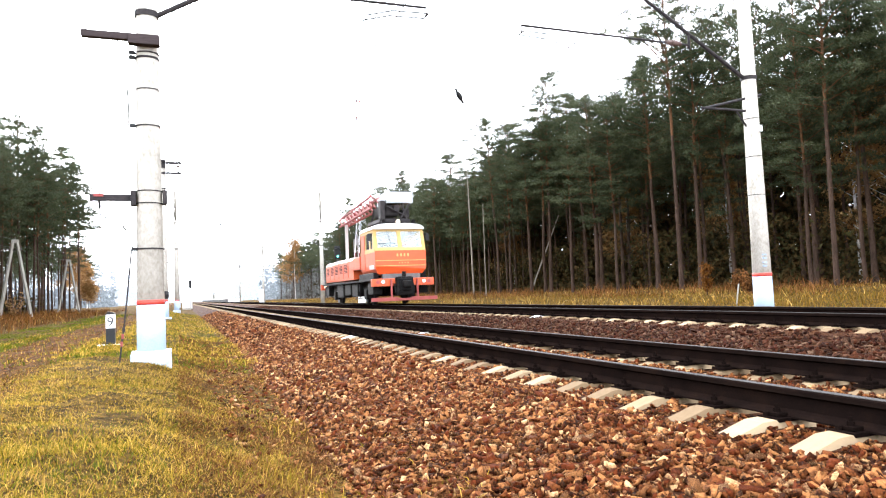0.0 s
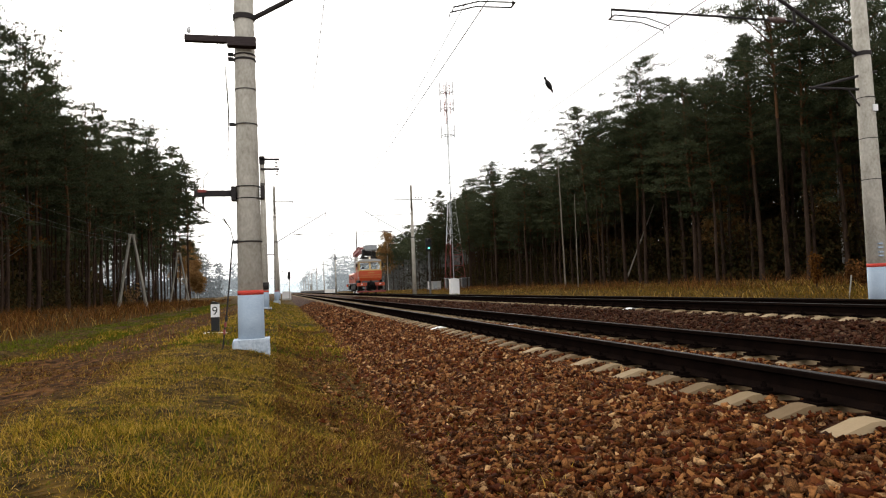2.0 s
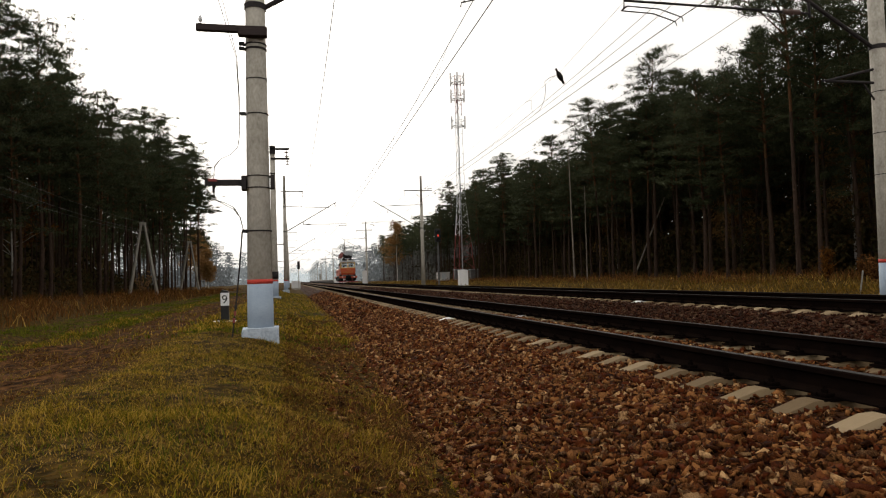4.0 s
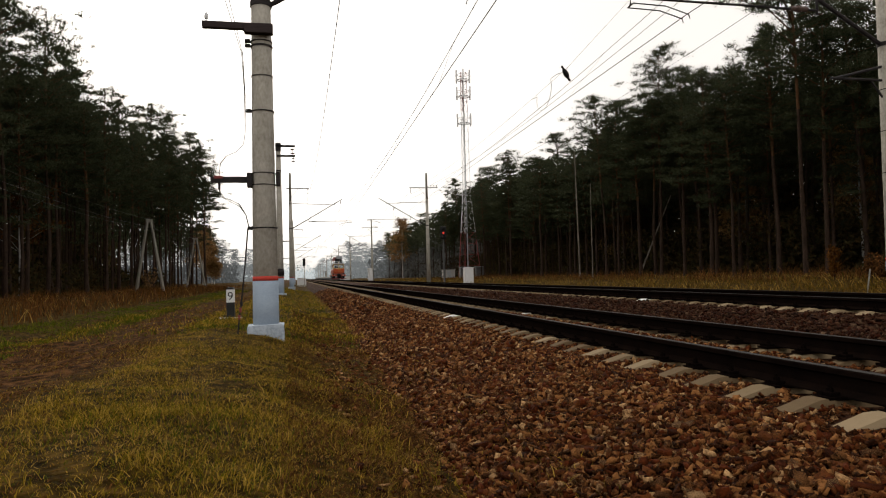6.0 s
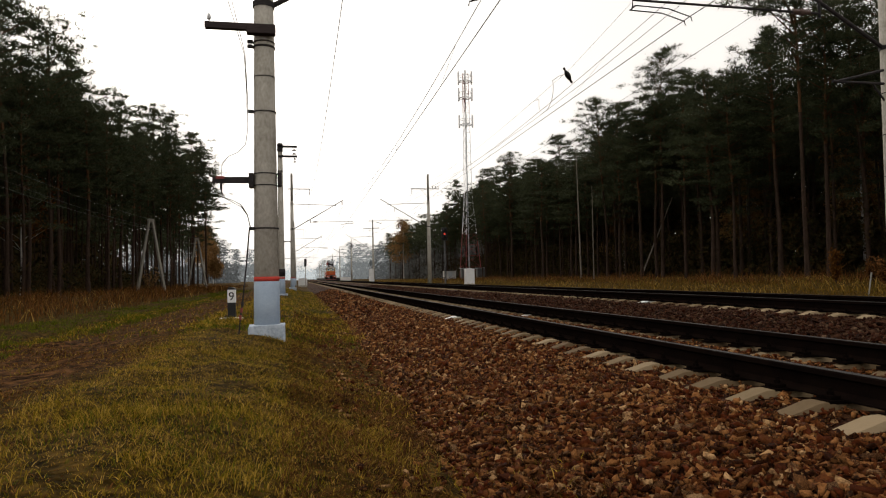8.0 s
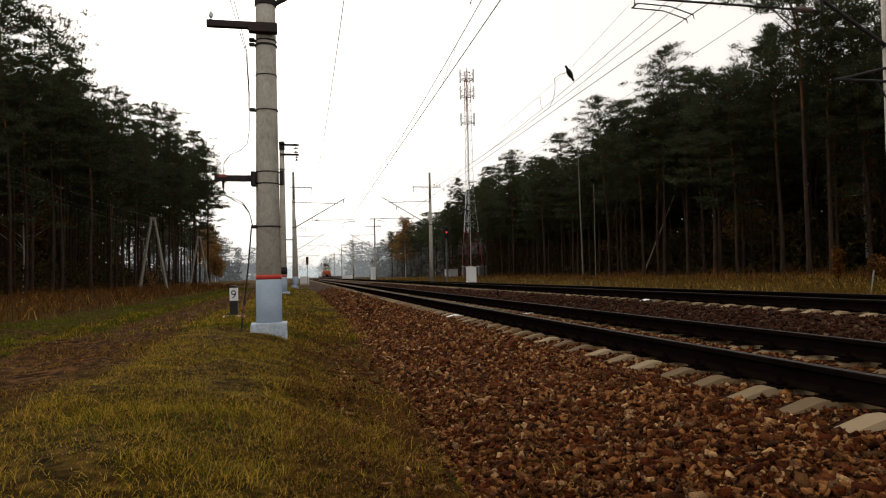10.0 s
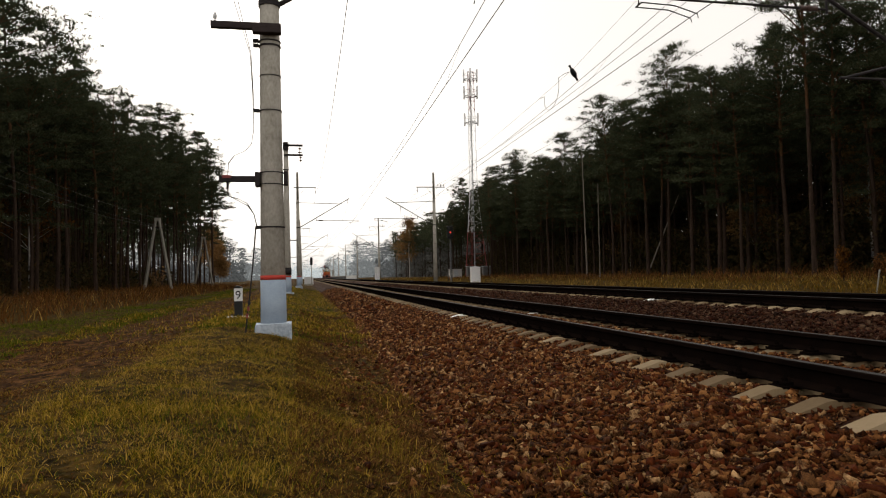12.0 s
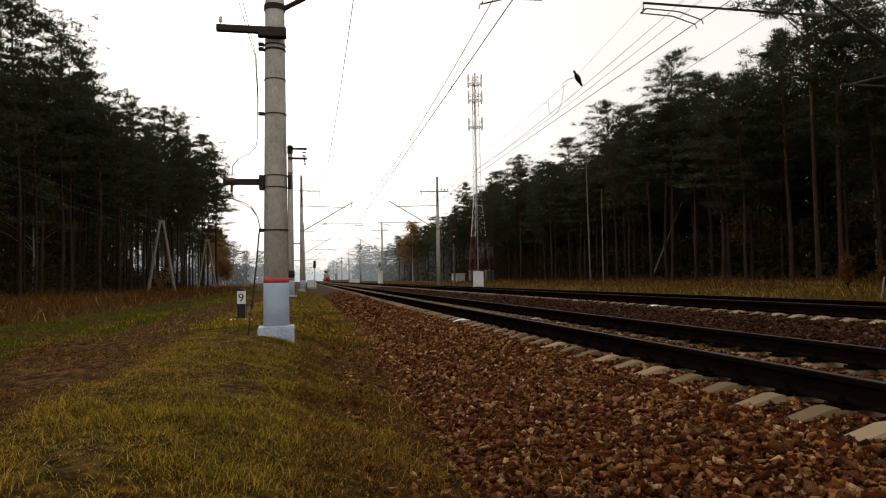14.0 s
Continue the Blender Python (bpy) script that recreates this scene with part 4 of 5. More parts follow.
    for i in range(4):
        marks = bmesh.new()
        box(marks, -0.2 + 0.17 * i, -0.12 + 0.17 * i, 0.272, 0.29, 2.22, 2.35)
        P("painted_marks", marks, CREAM, to=cab)
        P("painted_marks", box(bmesh.new(), -0.1 + 0.14 * i, -0.06 + 0.14 * i, 0.272, 0.29, 1.9, 1.96), CREAM, to=cab)
    up = bmesh.new()
    z0, z1, yb = 2.5, 3.5, 2.9
    def slab(x0, x1, ya, zb, zt, lean=0.28, t=0.06):
        vs = []
        for x, z, o in ((x0, zb, 0), (x1, zb, 0), (x1, zt, 0), (x0, zt, 0), (x0, zb, t), (x1, zb, t), (x1, zt, t), (x0, zt, t)):
            vs.append(up.verts.new((x, ya + lean * (z - z0) / (z1 - z0) + o, z)))
        for q in ((0, 1, 2, 3), (7, 6, 5, 4), (0, 4, 5, 1), (1, 5, 6, 2), (2, 6, 7, 3), (3, 7, 4, 0)):
            up.faces.new([vs[i] for i in q])
    slab(-1.22, 1.22, 0.29, 2.5, 2.64)
    slab(-1.2, 1.2, 0.29, 3.4, 3.5)
    for x0, x1 in ((-1.22, -1.08), (-0.09, 0.09), (1.08, 1.22)):
        slab(x0, x1, 0.29, 2.64, 3.4)
    for s in (-1, 1):
        xa, xb = sorted((s * 1.22, s * 1.16))
        box(up, xa, xb, 0.4, yb, 2.5, 2.62)
        box(up, xa, xb, 0.6, yb, 3.36, 3.5)
        for y0, y1 in ((0.5, 0.72), (1.2, 1.3), (1.98, 2.08), (2.78, 2.9)):
            box(up, xa, xb, y0, y1, 2.62, 3.36)
    box(up, -1.16, 1.16, yb - 0.06, yb, 2.5, 3.5)
    bmesh.ops.recalc_face_normals(up, faces=up.faces)
    band = P("cab_window_band", up, CREAM, "cream painted window frames")
    for x0, x1 in ((-1.08, -0.09), (0.09, 1.08)):
        g = bmesh.new()
        vs = [g.verts.new((x, 0.31 + 0.28 * (z - 2.5), z)) for x, z in ((x0, 2.64), (x1, 2.64), (x1, 3.4), (x0, 3.4))]
        g.faces.new(vs)
        bmesh.ops.solidify(g, geom=g.faces[:], thickness=0.01)
        P("windscreen", g, PANE, "clear windscreen pane", to=band)
        w = bmesh.new()
        rod(w, ((x0 + x1) / 2, 0.5, 3.42), ((x0 + x1) / 2 + 0.15, 0.36, 2.85), 0.012, seg=4)
        P("wiper", w, BLACK_PAINT, to=band)
    for s in (-1, 1):
        for y0, y1 in ((0.72, 1.2), (1.3, 1.98)):
            P("side_window", box(bmesh.new(), s * 1.19 - 0.006, s * 1.19 + 0.006, y0, y1, 2.62, 3.36), PANE, to=band)
        P("door", box(bmesh.new(), s * 1.235 - 0.012, s * 1.235 + 0.012, 2.08, 2.78, 1.7, 3.36, 0.005), ORANGE, "orange cab door", to=cab)
        m2 = bmesh.new()
        box(m2, s * 1.42 - 0.08, s * 1.42 + 0.08, 0.5, 0.58, 2.95, 3.3, 0.03)
        rod(m2, (s * 1.22, 0.6, 3.3), (s * 1.42, 0.55, 3.3), 0.015, seg=6)
        P("mirror", m2, BLACK_PAINT, to=band)
    roof = bmesh.new()
    prism(roof, [(-1.27, 3.5), (1.27, 3.5), (1.22, 3.62), (1.0, 3.73), (0.55, 3.78), (-0.55, 3.78), (-1.0, 3.73), (-1.22, 3.62)], 0.46, 3.0)
    r = P("cab_roof", roof, ROOF_GREY, "pale grey curved cab roof")
    for x in (-0.7, 0.0, 0.75):
        P("roof_lamp", rod(bmesh.new(), (x, 0.5, 3.86), (x, 0.66, 3.86), 0.1, 0.07, 14), LAMP_WHITE if x == 0 else CHASSIS, "round roof headlamp", to=r)
    for s in (-1, 1):
        P("side_trim", box(bmesh.new(), s * 1.238 - 0.008, s * 1.238 + 0.008, 0.34, 2.9, 2.44, 2.5), CREAM, to=cab)
        P("side_panel", box(bmesh.new(), s * 1.236 - 0.006, s * 1.236 + 0.006, 0.5, 1.3, 1.66, 1.86), GREY_PAINT, "grey side panel", to=cab)
        P("fender", box(bmesh.new(), s * 1.15 - 0.12, s * 1.15 + 0.12, 0.5, 3.2, 1.2, 1.5, 0.03), CHASSIS)
    P("rear_bulkhead", box(bmesh.new(), -1.1, 1.1, 2.5, 2.56, 2.5, 3.45), CHASSIS, "dark cab rear wall", to=cab)
    seat = P("console", box(bmesh.new(), -1.05, 1.05, 0.6, 0.95, 2.3, 2.72, 0.05), GREY_PAINT, "grey driver console")
    # hood behind the cab
    hd = bmesh.new()
    prism(hd, [(-1.2, 1.3), (1.2, 1.3), (1.2, 2.3), (1.05, 2.45), (-1.05, 2.45), (-1.2, 2.3)], 4.6, 11.7)
    hood = P("engine_hood", hd, ORANGE, "orange engine hood")
    for s in (-1, 1):
        for k in range(5):
            P("hood_door", box(bmesh.new(), s * 1.205 - 0.012, s * 1.205 + 0.012, 5.8 + 1.16 * k, 6.86 + 1.16 * k, 1.4, 2.25, 0.006), ORANGE, to=hood)
            grill = bmesh.new()
            for j in range(6):
                box(grill, s * 1.222 - 0.008, s * 1.222 + 0.008, 6.0 + 1.16 * k, 6.66 + 1.16 * k, 1.7 + 0.08 * j, 1.74 + 0.08 * j)
            P("louvre", grill, CHASSIS, to=hood)
    P("side_tank", box(bmesh.new(), -1.28, 1.28, 2.95, 4.55, 1.75, 2.4, 0.05), ORANGE, "orange side tank")
    for s in (-1, 1):
        P("handrail", path_rod(bmesh.new(), [(s * 1.3, 3.1, 2.4), (s * 1.3, 3.1, 3.3), (s * 1.3, 3.9, 3.3), (s * 1.3, 3.9, 2.4)], 0.025, 6), ROOF_GREY, "pale handrail")
        P("grab_bar", path_rod(bmesh.new(), [(s * 1.32, 11.8, 1.2), (s * 1.32, 11.8, 1.9)], 0.02, 6), ROOF_GREY, "pale grab bar")
    # crane turret above the cab and its folded boom
    t = bmesh.new()
    rod(t, (0, 4.75, 1.2), (0, 4.75, 4.0), 0.28, seg=14)
    P("crane_column", t, CHASSIS)
    tu = bmesh.new()
    box(tu, -0.75, 0.75, 1.0, 3.2, 3.9, 4.05)
    for x in (-0.6, 0.6):
        for y in (1.1, 3.0):
            rod(tu, (x, y, 4.05), (x * 0.6, y, 4.95), 0.06, seg=6)
        rod(tu, (x, 1.1, 4.05), (x * 0.6, 3.0, 4.95), 0.05, seg=6)
    box(tu, -0.55, 0.3, 1.2, 2.7, 4.2, 4.72, 0.1)
    rod(tu, (0.3, 1.0, 4.1), (0.75, 1.0, 4.75), 0.05, seg=6)
    rod(tu, (-0.6, 1.0, 4.75), (0.5, 1.0, 4.2), 0.04, seg=6)
    rod(tu, (0.1, 1.3, 4.55), (0.1, 0.95, 4.55), 0.16, seg=12)
    box(tu, -0.72, -0.5, 0.9, 1.3, 4.0, 4.9, 0.03)
    box(tu, 0.5, 0.8, 1.2, 1.9, 4.1, 4.55, 0.06)
    P("crane_turret", tu, DARK_STEEL, "dark steel crane turret")
    pl = bmesh.new()
    box(pl, -0.4, 0.9, 0.9, 2.6, 4.8, 4.85)
    for y in (0.9, 2.57):
        box(pl, -0.4, 0.9, y, y + 0.03, 4.85, 5.32, 0.01)
    for x in (-0.4, 0.87):
        box(pl, x, x + 0.03, 0.93, 2.57, 4.85, 5.32, 0.01)
    P("work_platform", pl, GREY_PAINT, "pale grey work platform")
    bo = bmesh.new()
    a, b = Vector((-0.62, 1.9, 4.95)), Vector((-0.75, 8.6, 4.62))
    for dx, dz in ((-0.28, -0.28), (0.28, -0.28), (0.28, 0.28), (-0.28, 0.28)):
        o = Vector((dx, 0, dz))
        rod(bo, a + o, b + o * 0.7, 0.065, seg=6)
    for k in range(10):
        p, q = a.lerp(b, k / 10), a.lerp(b, (k + 1) / 10)
        for d0, d1 in (((-0.22, -0.22), (-0.2, 0.2)), ((0.22, -0.22), (0.2, 0.2)), ((-0.22, 0.22), (0.2, 0.2)), ((-0.2, -0.2), (0.22, -0.22))):
            rod(bo, p + Vector((d0[0], 0, d0[1])), q + Vector((d1[0], 0, d1[1])), 0.045, seg=4)
    P("crane_boom", bo, PINK_RED, "red lattice crane boom lying back")
    P("boom_rest", rod(bmesh.new(), (-0.74, 7.9, 2.4), (-0.74, 7.9, 4.5), 0.09, seg=8), ROOF_GREY)
    sets = [wheelset(root, y, 0.475) for y in (2.3, 9.3)]
    return root, sets


CAR, WHEELSETS = service_car()


# ---- trees ----
def blade_cloud(rng, centres, ways, count, length, width, droop=0.0, scatter=None):
    """Small pointed leaves round each centre, leaning along its way. Returns vertices and triangles."""
    n = len(centres) * count
    c = np.repeat(centres, count, axis=0)
    w = np.repeat(ways, count, axis=0)
    d = rng.normal(size=(n, 3)) + w
    d /= np.linalg.norm(d, axis=1, keepdims=True) + 1e-9
    side = np.cross(d, rng.normal(size=(n, 3)))
    side /= np.linalg.norm(side, axis=1, keepdims=True) + 1e-9
    ln = length * rng.uniform(0.6, 1.3, (n, 1))
    wd = width * rng.uniform(0.6, 1.3, (n, 1))
    base = c + rng.normal(size=(n, 3)) * (length * np.array((0.6, 0.6, 0.3)) if scatter is None else np.array(scatter))
    tip = base + d * ln
    tip[:, 2] -= droop * ln[:, 0]
    v = np.stack([base - side * wd, base + side * wd, tip], axis=1).reshape(-1, 3)
    return v, np.arange(n * 3).reshape(-1, 3)


def trunk_mesh(rng, h, r, lean, limbs, mats, seg=9):
    verts, faces, tags = [], [], []

    def tube(points, radii, k, tag):
        o = len(verts)
        for p, q in zip(points, radii):
            for i in range(k):
                a = 6.28318 * i / k
                verts.append((p[0] + q * math.cos(a), p[1] + q * math.sin(a), p[2]))
        for j in range(len(points) - 1):
            for i in range(k):
                i2 = (i + 1) % k
                faces.append((o + j * k + i, o + j * k + i2, o + (j + 1) * k + i2, o + (j + 1) * k + i))
                tags.append(tag if tag is not None else (1 if points[j][2] > 0.42 * h else 0))

    pts = [(lean[0] * (max(0.0, z) / h) ** 1.6 * h + 0.06 * math.sin(z * 0.5 + lean[0] * 90), lean[1] * (max(0.0, z) / h) ** 1.6 * h, z) for z in np.linspace(-0.3, h * 0.97, 11)]
    tube(pts, [max(0.03, r * (1.25 if i == 0 else 1.0) * (1 - 0.82 * (i / 10) ** 1.1)) for i in range(11)], seg, None)
    for a, b, q in limbs:
        mid = [(a[k] + b[k]) / 2 + (0.12 if k == 2 else 0) for k in range(3)]
        tube([a, mid, b], [q, q * 0.7, q * 0.3], 4, 1)
    me = mesh_from("trunk", verts, faces, mats[0])
    me.materials.append(mats[1])
    me.polygons.foreach_set("material_index", tags)
    me.polygons.foreach_set("use_smooth", [True] * len(tags))
    return me


def pine_meshes(seed, h, bare, spread, count, per_tuft, size, scatter):
    """Trunk with limbs and a crown of flat needle pads on them, for one shape of pine."""
    rng = np.random.default_rng(seed)
    lean = rng.normal(size=2) * 0.011
    limbs, centres, ways = [], [], []
    tall = rng.uniform(0.75, 1.25)
    for i in range(count):
        k = bare + (1 - bare) * (i / count) ** 0.85
        z = k * h * 0.97
        t = (k - bare) / (1 - bare)
        reach = spread * (0.5 + 0.5 * math.sin(min(1, t * 1.5 + 0.22) * 2.0)) * (1 - 0.72 * t ** (1.6 + tall)) * rng.choice((0.45, 0.7, 0.95, 1.15, 1.4))
        a = i * 2.4 + rng.uniform(-0.6, 0.6)
        rise = rng.uniform(-0.12, 0.3) + 0.55 * t
        x0, y0 = lean[0] * k ** 1.6 * h, lean[1] * k ** 1.6 * h
        tip = (x0 + reach * math.cos(a), y0 + reach * math.sin(a), z + reach * rise)
        limbs.append(((x0, y0, z), tip, 0.03 + 0.04 * (1 - t)))
        m = max(2, int(reach * 2.3 + 0.5))
        for j in range(m):
            q = 0.4 + 0.66 * (j + rng.uniform(0.2, 0.9)) / m
            fan = 0.16 * reach * q + 0.1
            lift_up = 0.16 * math.sin(q * 3.0)
            centres.append((x0 + (tip[0] - x0) * q + rng.normal() * fan, y0 + (tip[1] - y0) * q + rng.normal() * fan, z + (tip[2] - z) * q + rng.normal() * 0.07 + lift_up))
            ways.append((0.55 * math.cos(a), 0.55 * math.sin(a), 0.8))
    for i in range(3):
        centres.append((lean[0] * h + rng.normal() * 0.12, lean[1] * h + rng.normal() * 0.12, h * (0.955 + 0.018 * i)))
        ways.append((0, 0, 1.6))
    for i in range(20):                               # dead lower branches
        z = h * rng.uniform(0.2, bare + 0.1)
        a, q = rng.uniform(0, 6.28), rng.uniform(0.3, 1.5)
        k = z / h
        limbs.append(((lean[0] * k ** 1.6 * h, lean[1] * k ** 1.6 * h, z), (q * math.cos(a), q * math.sin(a), z + q * rng.uniform(-0.4, 0.3)), 0.018))
    v, f = blade_cloud(rng, np.array(centres), np.array(ways), per_tuft, size, size * 0.11, 0.0, scatter)
    return trunk_mesh(rng, h, rng.uniform(0.1, 0.15), lean, limbs, (BARK, UPPER_BARK)), tri_mesh("crown", v, f, NEEDLES)


def tree_thing(name, trunk, crown, label, group):
    root = thing(name, label=label, category="tree", group=group)
    for nm, me in (("trunk", trunk), ("crown", crown)):
        ob = new(nm, me)
        ob.parent = root
    return root


PINE_LABEL = "tall Scots pine with bare reddish trunk and dark crown"
FRONT = [pine_meshes(10 + i, 20, b, s, 58, 52, 0.25, (0.2, 0.2, 0.085)) for i, (b, s) in enumerate(((0.42, 2.3), (0.5, 2.1), (0.36, 2.5), (0.55, 2.4), (0.46, 1.9), (0.32, 2.0), (0.6, 2.5)))]
BACK = [pine_meshes(40 + i, 20, b, s, 40, 20, 0.42, (0.28, 0.28, 0.13)) for i, (b, s) in enumerate(((0.5, 2.6), (0.58, 2.4), (0.45, 2.7)))]
PINES = []
DISTANT = {"trunks": [[], [], 0], "crowns": [[], [], 0]}


def as_arrays(me):
    v = np.empty(len(me.vertices) * 3, dtype=np.float32)
    me.vertices.foreach_get("co", v)
    me.calc_loop_triangles()
    t = np.empty(len(me.loop_triangles) * 3, dtype=np.int32)
    me.loop_triangles.foreach_get("vertices", t)
    return np.c_[v.reshape(-1, 3), np.ones(len(v) // 3)], t.reshape(-1, 3)


def plant(x, y, scale, mesh_pair, turn, distant=False):
    m = Matrix.Translation((x, y, lift(x, y) - 0.05)) @ Matrix.Rotation(turn, 4, "Z") @ Matrix.Diagonal((scale[0], scale[0], scale[1], 1))
    if distant:
        for store, (v, t) in zip(DISTANT.values(), (as_arrays(mesh_pair[0]), as_arrays(mesh_pair[1]))):
            store[0].append((v @ np.array(m).T)[:, :3])
            store[1].append(t + store[2])
            store[2] += len(v)
        return
    key = id(mesh_pair[0])
    for k, root in PINES:
        if k == key:
            return copy_thing(root, m)
    root = tree_thing("pine_tree", mesh_pair[0], mesh_pair[1], PINE_LABEL, "pines of the wood")
    root.matrix_basis = m
    PINES.append((key, root))
    return root


def woods():
    rnd = random.Random(11)
    turn = lambda: rnd.uniform(0, 6.28)
    y = 10.0
    while y < 235:                                    # right-hand wood, front rows then deeper ones
        for row, x0 in enumerate((31.5, 35.5, 40.0, 46.0)):
            if y > 140 and row > 1 or abs(y - 122) < 4.5 and row == 0:
                continue
            far = row > 1 or y > 150
            h = rnd.uniform(0.78, 1.06) * (1.0 + 0.02 * row) * (0.85 if y > 150 else 1.0) * float(np.interp(y, (38, 60, 110), (1.02, 0.87, 0.92)))
            plant(x0 + rnd.uniform(-1.7, 1.7), y + rnd.uniform(-1.6, 1.6), (rnd.uniform(0.9, 1.2), h), rnd.choice(BACK if far else FRONT), turn(), far)
        y += 2.7 if y < 140 else 5.0
    y = 26.0
    while y < 118:                                    # left-hand wood
        for row, x0 in enumerate((-18.8, -22.5, -27.5, -33.0)):
            x = x0 + max(0, y - 55) * 0.055 + rnd.uniform(-1.5, 1.5)
            plant(x, y + rnd.uniform(-1.6, 1.6), (rnd.uniform(0.9, 1.2), rnd.uniform(0.9, 1.08) * (1 + 0.05 * min(1, max(0, (y - 70) / 30)))), rnd.choice(FRONT if row < 2 else BACK), turn(), row > 1)
        y += 2.8
    for x, y, h in ((-13.6, 111, 1.0), (-14.6, 105, 0.95), (-14.2, 116, 0.9), (-17.0, 119, 0.95), (-20.0, 121, 0.9)):
        plant(x, y, (1.1, h), rnd.choice(FRONT), turn())
    for i in range(44):                               # the left-hand wood goes on beyond the birches
        yy = rnd.uniform(125, 205)
        plant(rnd.uniform(-62, -0.165 * yy + 2), yy, (1.2, rnd.uniform(0.75, 0.95)), rnd.choice(BACK), turn(), True)
    for i in range(34):                               # lower woods beyond the left-hand clearing
        plant(rnd.uniform(-80, -24), 215 + rnd.uniform(0, 30), (1.3, rnd.uniform(0.75, 0.95)), rnd.choice(BACK), turn(), True)
    for store, name, mat in zip(DISTANT.values(), ("distant_trunks", "distant_crowns"), (BARK, NEEDLES)):
        ob = new(name, tri_mesh(name, np.concatenate(store[0]), np.concatenate(store[1]), mat))
        tagged(ob, "deeper and distant pines of the wood", "woods", kind="stuff")


woods()


def leafy_tree(x, y, h, seed, mat, size, label):
    rng = np.random.default_rng(seed)
    limbs, centres = [], []
    for i in range(34):
        k = rng.uniform(0.25, 0.98)
        a, reach = rng.uniform(0, 6.28), h * 0.28 * (1.1 - 0.8 * k) * rng.uniform(0.5, 1.2)
        tip = (reach * math.cos(a), reach * math.sin(a), k * h + reach * 0.6)
        limbs.append(((0, 0, k * h), tip, 0.03))
        for j in range(5):
            q = rng.uniform(0.4, 1.05)
            centres.append((tip[0] * q + rng.normal() * 0.25, tip[1] * q + rng.normal() * 0.25, k * h + (tip[2] - k * h) * q + rng.normal() * 0.25))
    v, f = blade_cloud(rng, np.array(centres), np.zeros((len(centres), 3)), 26, size * 0.5, size * 0.16, 0.3, (size * 0.6, size * 0.6, size * 0.45))
    root = tree_thing("autumn_tree", trunk_mesh(rng, h, 0.02 + 0.009 * h, (0.01, 0.0), limbs, (BIRCH_BARK, BIRCH_BARK), 7), tri_mesh("crown", v, f, mat), label, "autumn trees")
    root.matrix_basis = pose(x, y, lift(x, y) - 0.05)
    return root


def bush(x, y, h, seed, mat, label, spread=1.0):
    rng = np.random.default_rng(seed)
    stems, centres = bmesh.new(), []
    for i in range(12):
        a, q = rng.uniform(0, 6.28), rng.uniform(0.1, 0.4) * h * spread
        tip = (q * math.cos(a), q * math.sin(a), h * rng.uniform(0.6, 1.0))
        rod(stems, (0, 0, 0), tip, 0.012, 0.005, 4)
        for j in range(10):
            k = rng.uniform(0.25, 1.0)
            centres.append((tip[0] * k, tip[1] * k, tip[2] * k))
    root = thing("bush", pose(x, y, lift(x, y) - 0.03), label, "bush", "autumn bushes")
    part("stems", stems, BARK, root)
    v, f = blade_cloud(rng, np.array(centres), np.zeros((len(centres), 3)), 7, 0.11, 0.04, 0.3)
    ob = new("foliage", tri_mesh("foliage", v, f, mat))
    ob.parent = root


leafy_tree(-20.7, 165, 13, 3, AUTUMN, 0.7, "orange leaved birch at the clearing edge")
leafy_tree(-19.6, 172, 10, 4, AUTUMN, 0.7, "orange leaved birch at the clearing edge")
leafy_tree(-18.6, 168, 6, 6, AUTUMN, 0.7, "orange leaved birch at the clearing edge")
leafy_tree(29, 188, 16, 5, AUTUMN, 0.8, "tall yellowing tree standing before the pines")
for i, (x, y, h) in enumerate(((37, 26, 13), (40, 31, 12), (42, 44, 12), (38, 52, 9), (44, 60, 12), (38, 75, 8), (-23.5, 47, 17), (-22, 62, 13))):
    leafy_tree(x, y, h, 20 + i, AUTUMN if x > 0 else RUSSET, 0.5, "slender yellow leaved birch among the pines")
bush(23.3, 26.0, 1.75, 1, RUSSET, "small reddish sapling in dry grass", 0.35)
bush(-14.6, 74.5, 2.6, 2, AUTUMN, "yellow bush beside the A-frame pole")
bush(23.9, 24.5, 1.2, 3, WEEDS, "brown leafless weeds in dry grass")
bush(21.6, 21.6, 1.1, 4, WEEDS, "brown leafless weeds in dry grass")

snag = thing("leaning_trunk", pose(32.4, 58, 0.6), "bare dead trunk leaning against the wood", "dead tree")
part("trunk", rod(bmesh.new(), (-1.5, 0, -0.2), (2.4, 0.5, 7.6), 0.08, 0.045, 8), DEADWOOD, snag)
for x, y, h, r in ((26.9, 62.0, 13.0, 0.09), (27.3, 60.0, 9.0, 0.06)):
    dead = thing("dead_trunk", pose(x, y, 0.5), "pale bare dead trunk standing before the wood", "dead tree", "dead trunks")
    part("trunk", rod(bmesh.new(), (0, 0, -0.1), (-0.1 if h > 10 else 0.15, 0.2, h), r, r * 0.4, 8), DEADWOOD, dead)
stub = thing("broken_stake", pose(15.35, 16.0, 0.43), "pale broken stake leaning in the grass", "stake")
part("stake", rod(bmesh.new(), (-0.02, 0, -0.1), (0.14, 0, 0.68), 0.016, 0.022, 7), OLD_CONCRETE, stub)


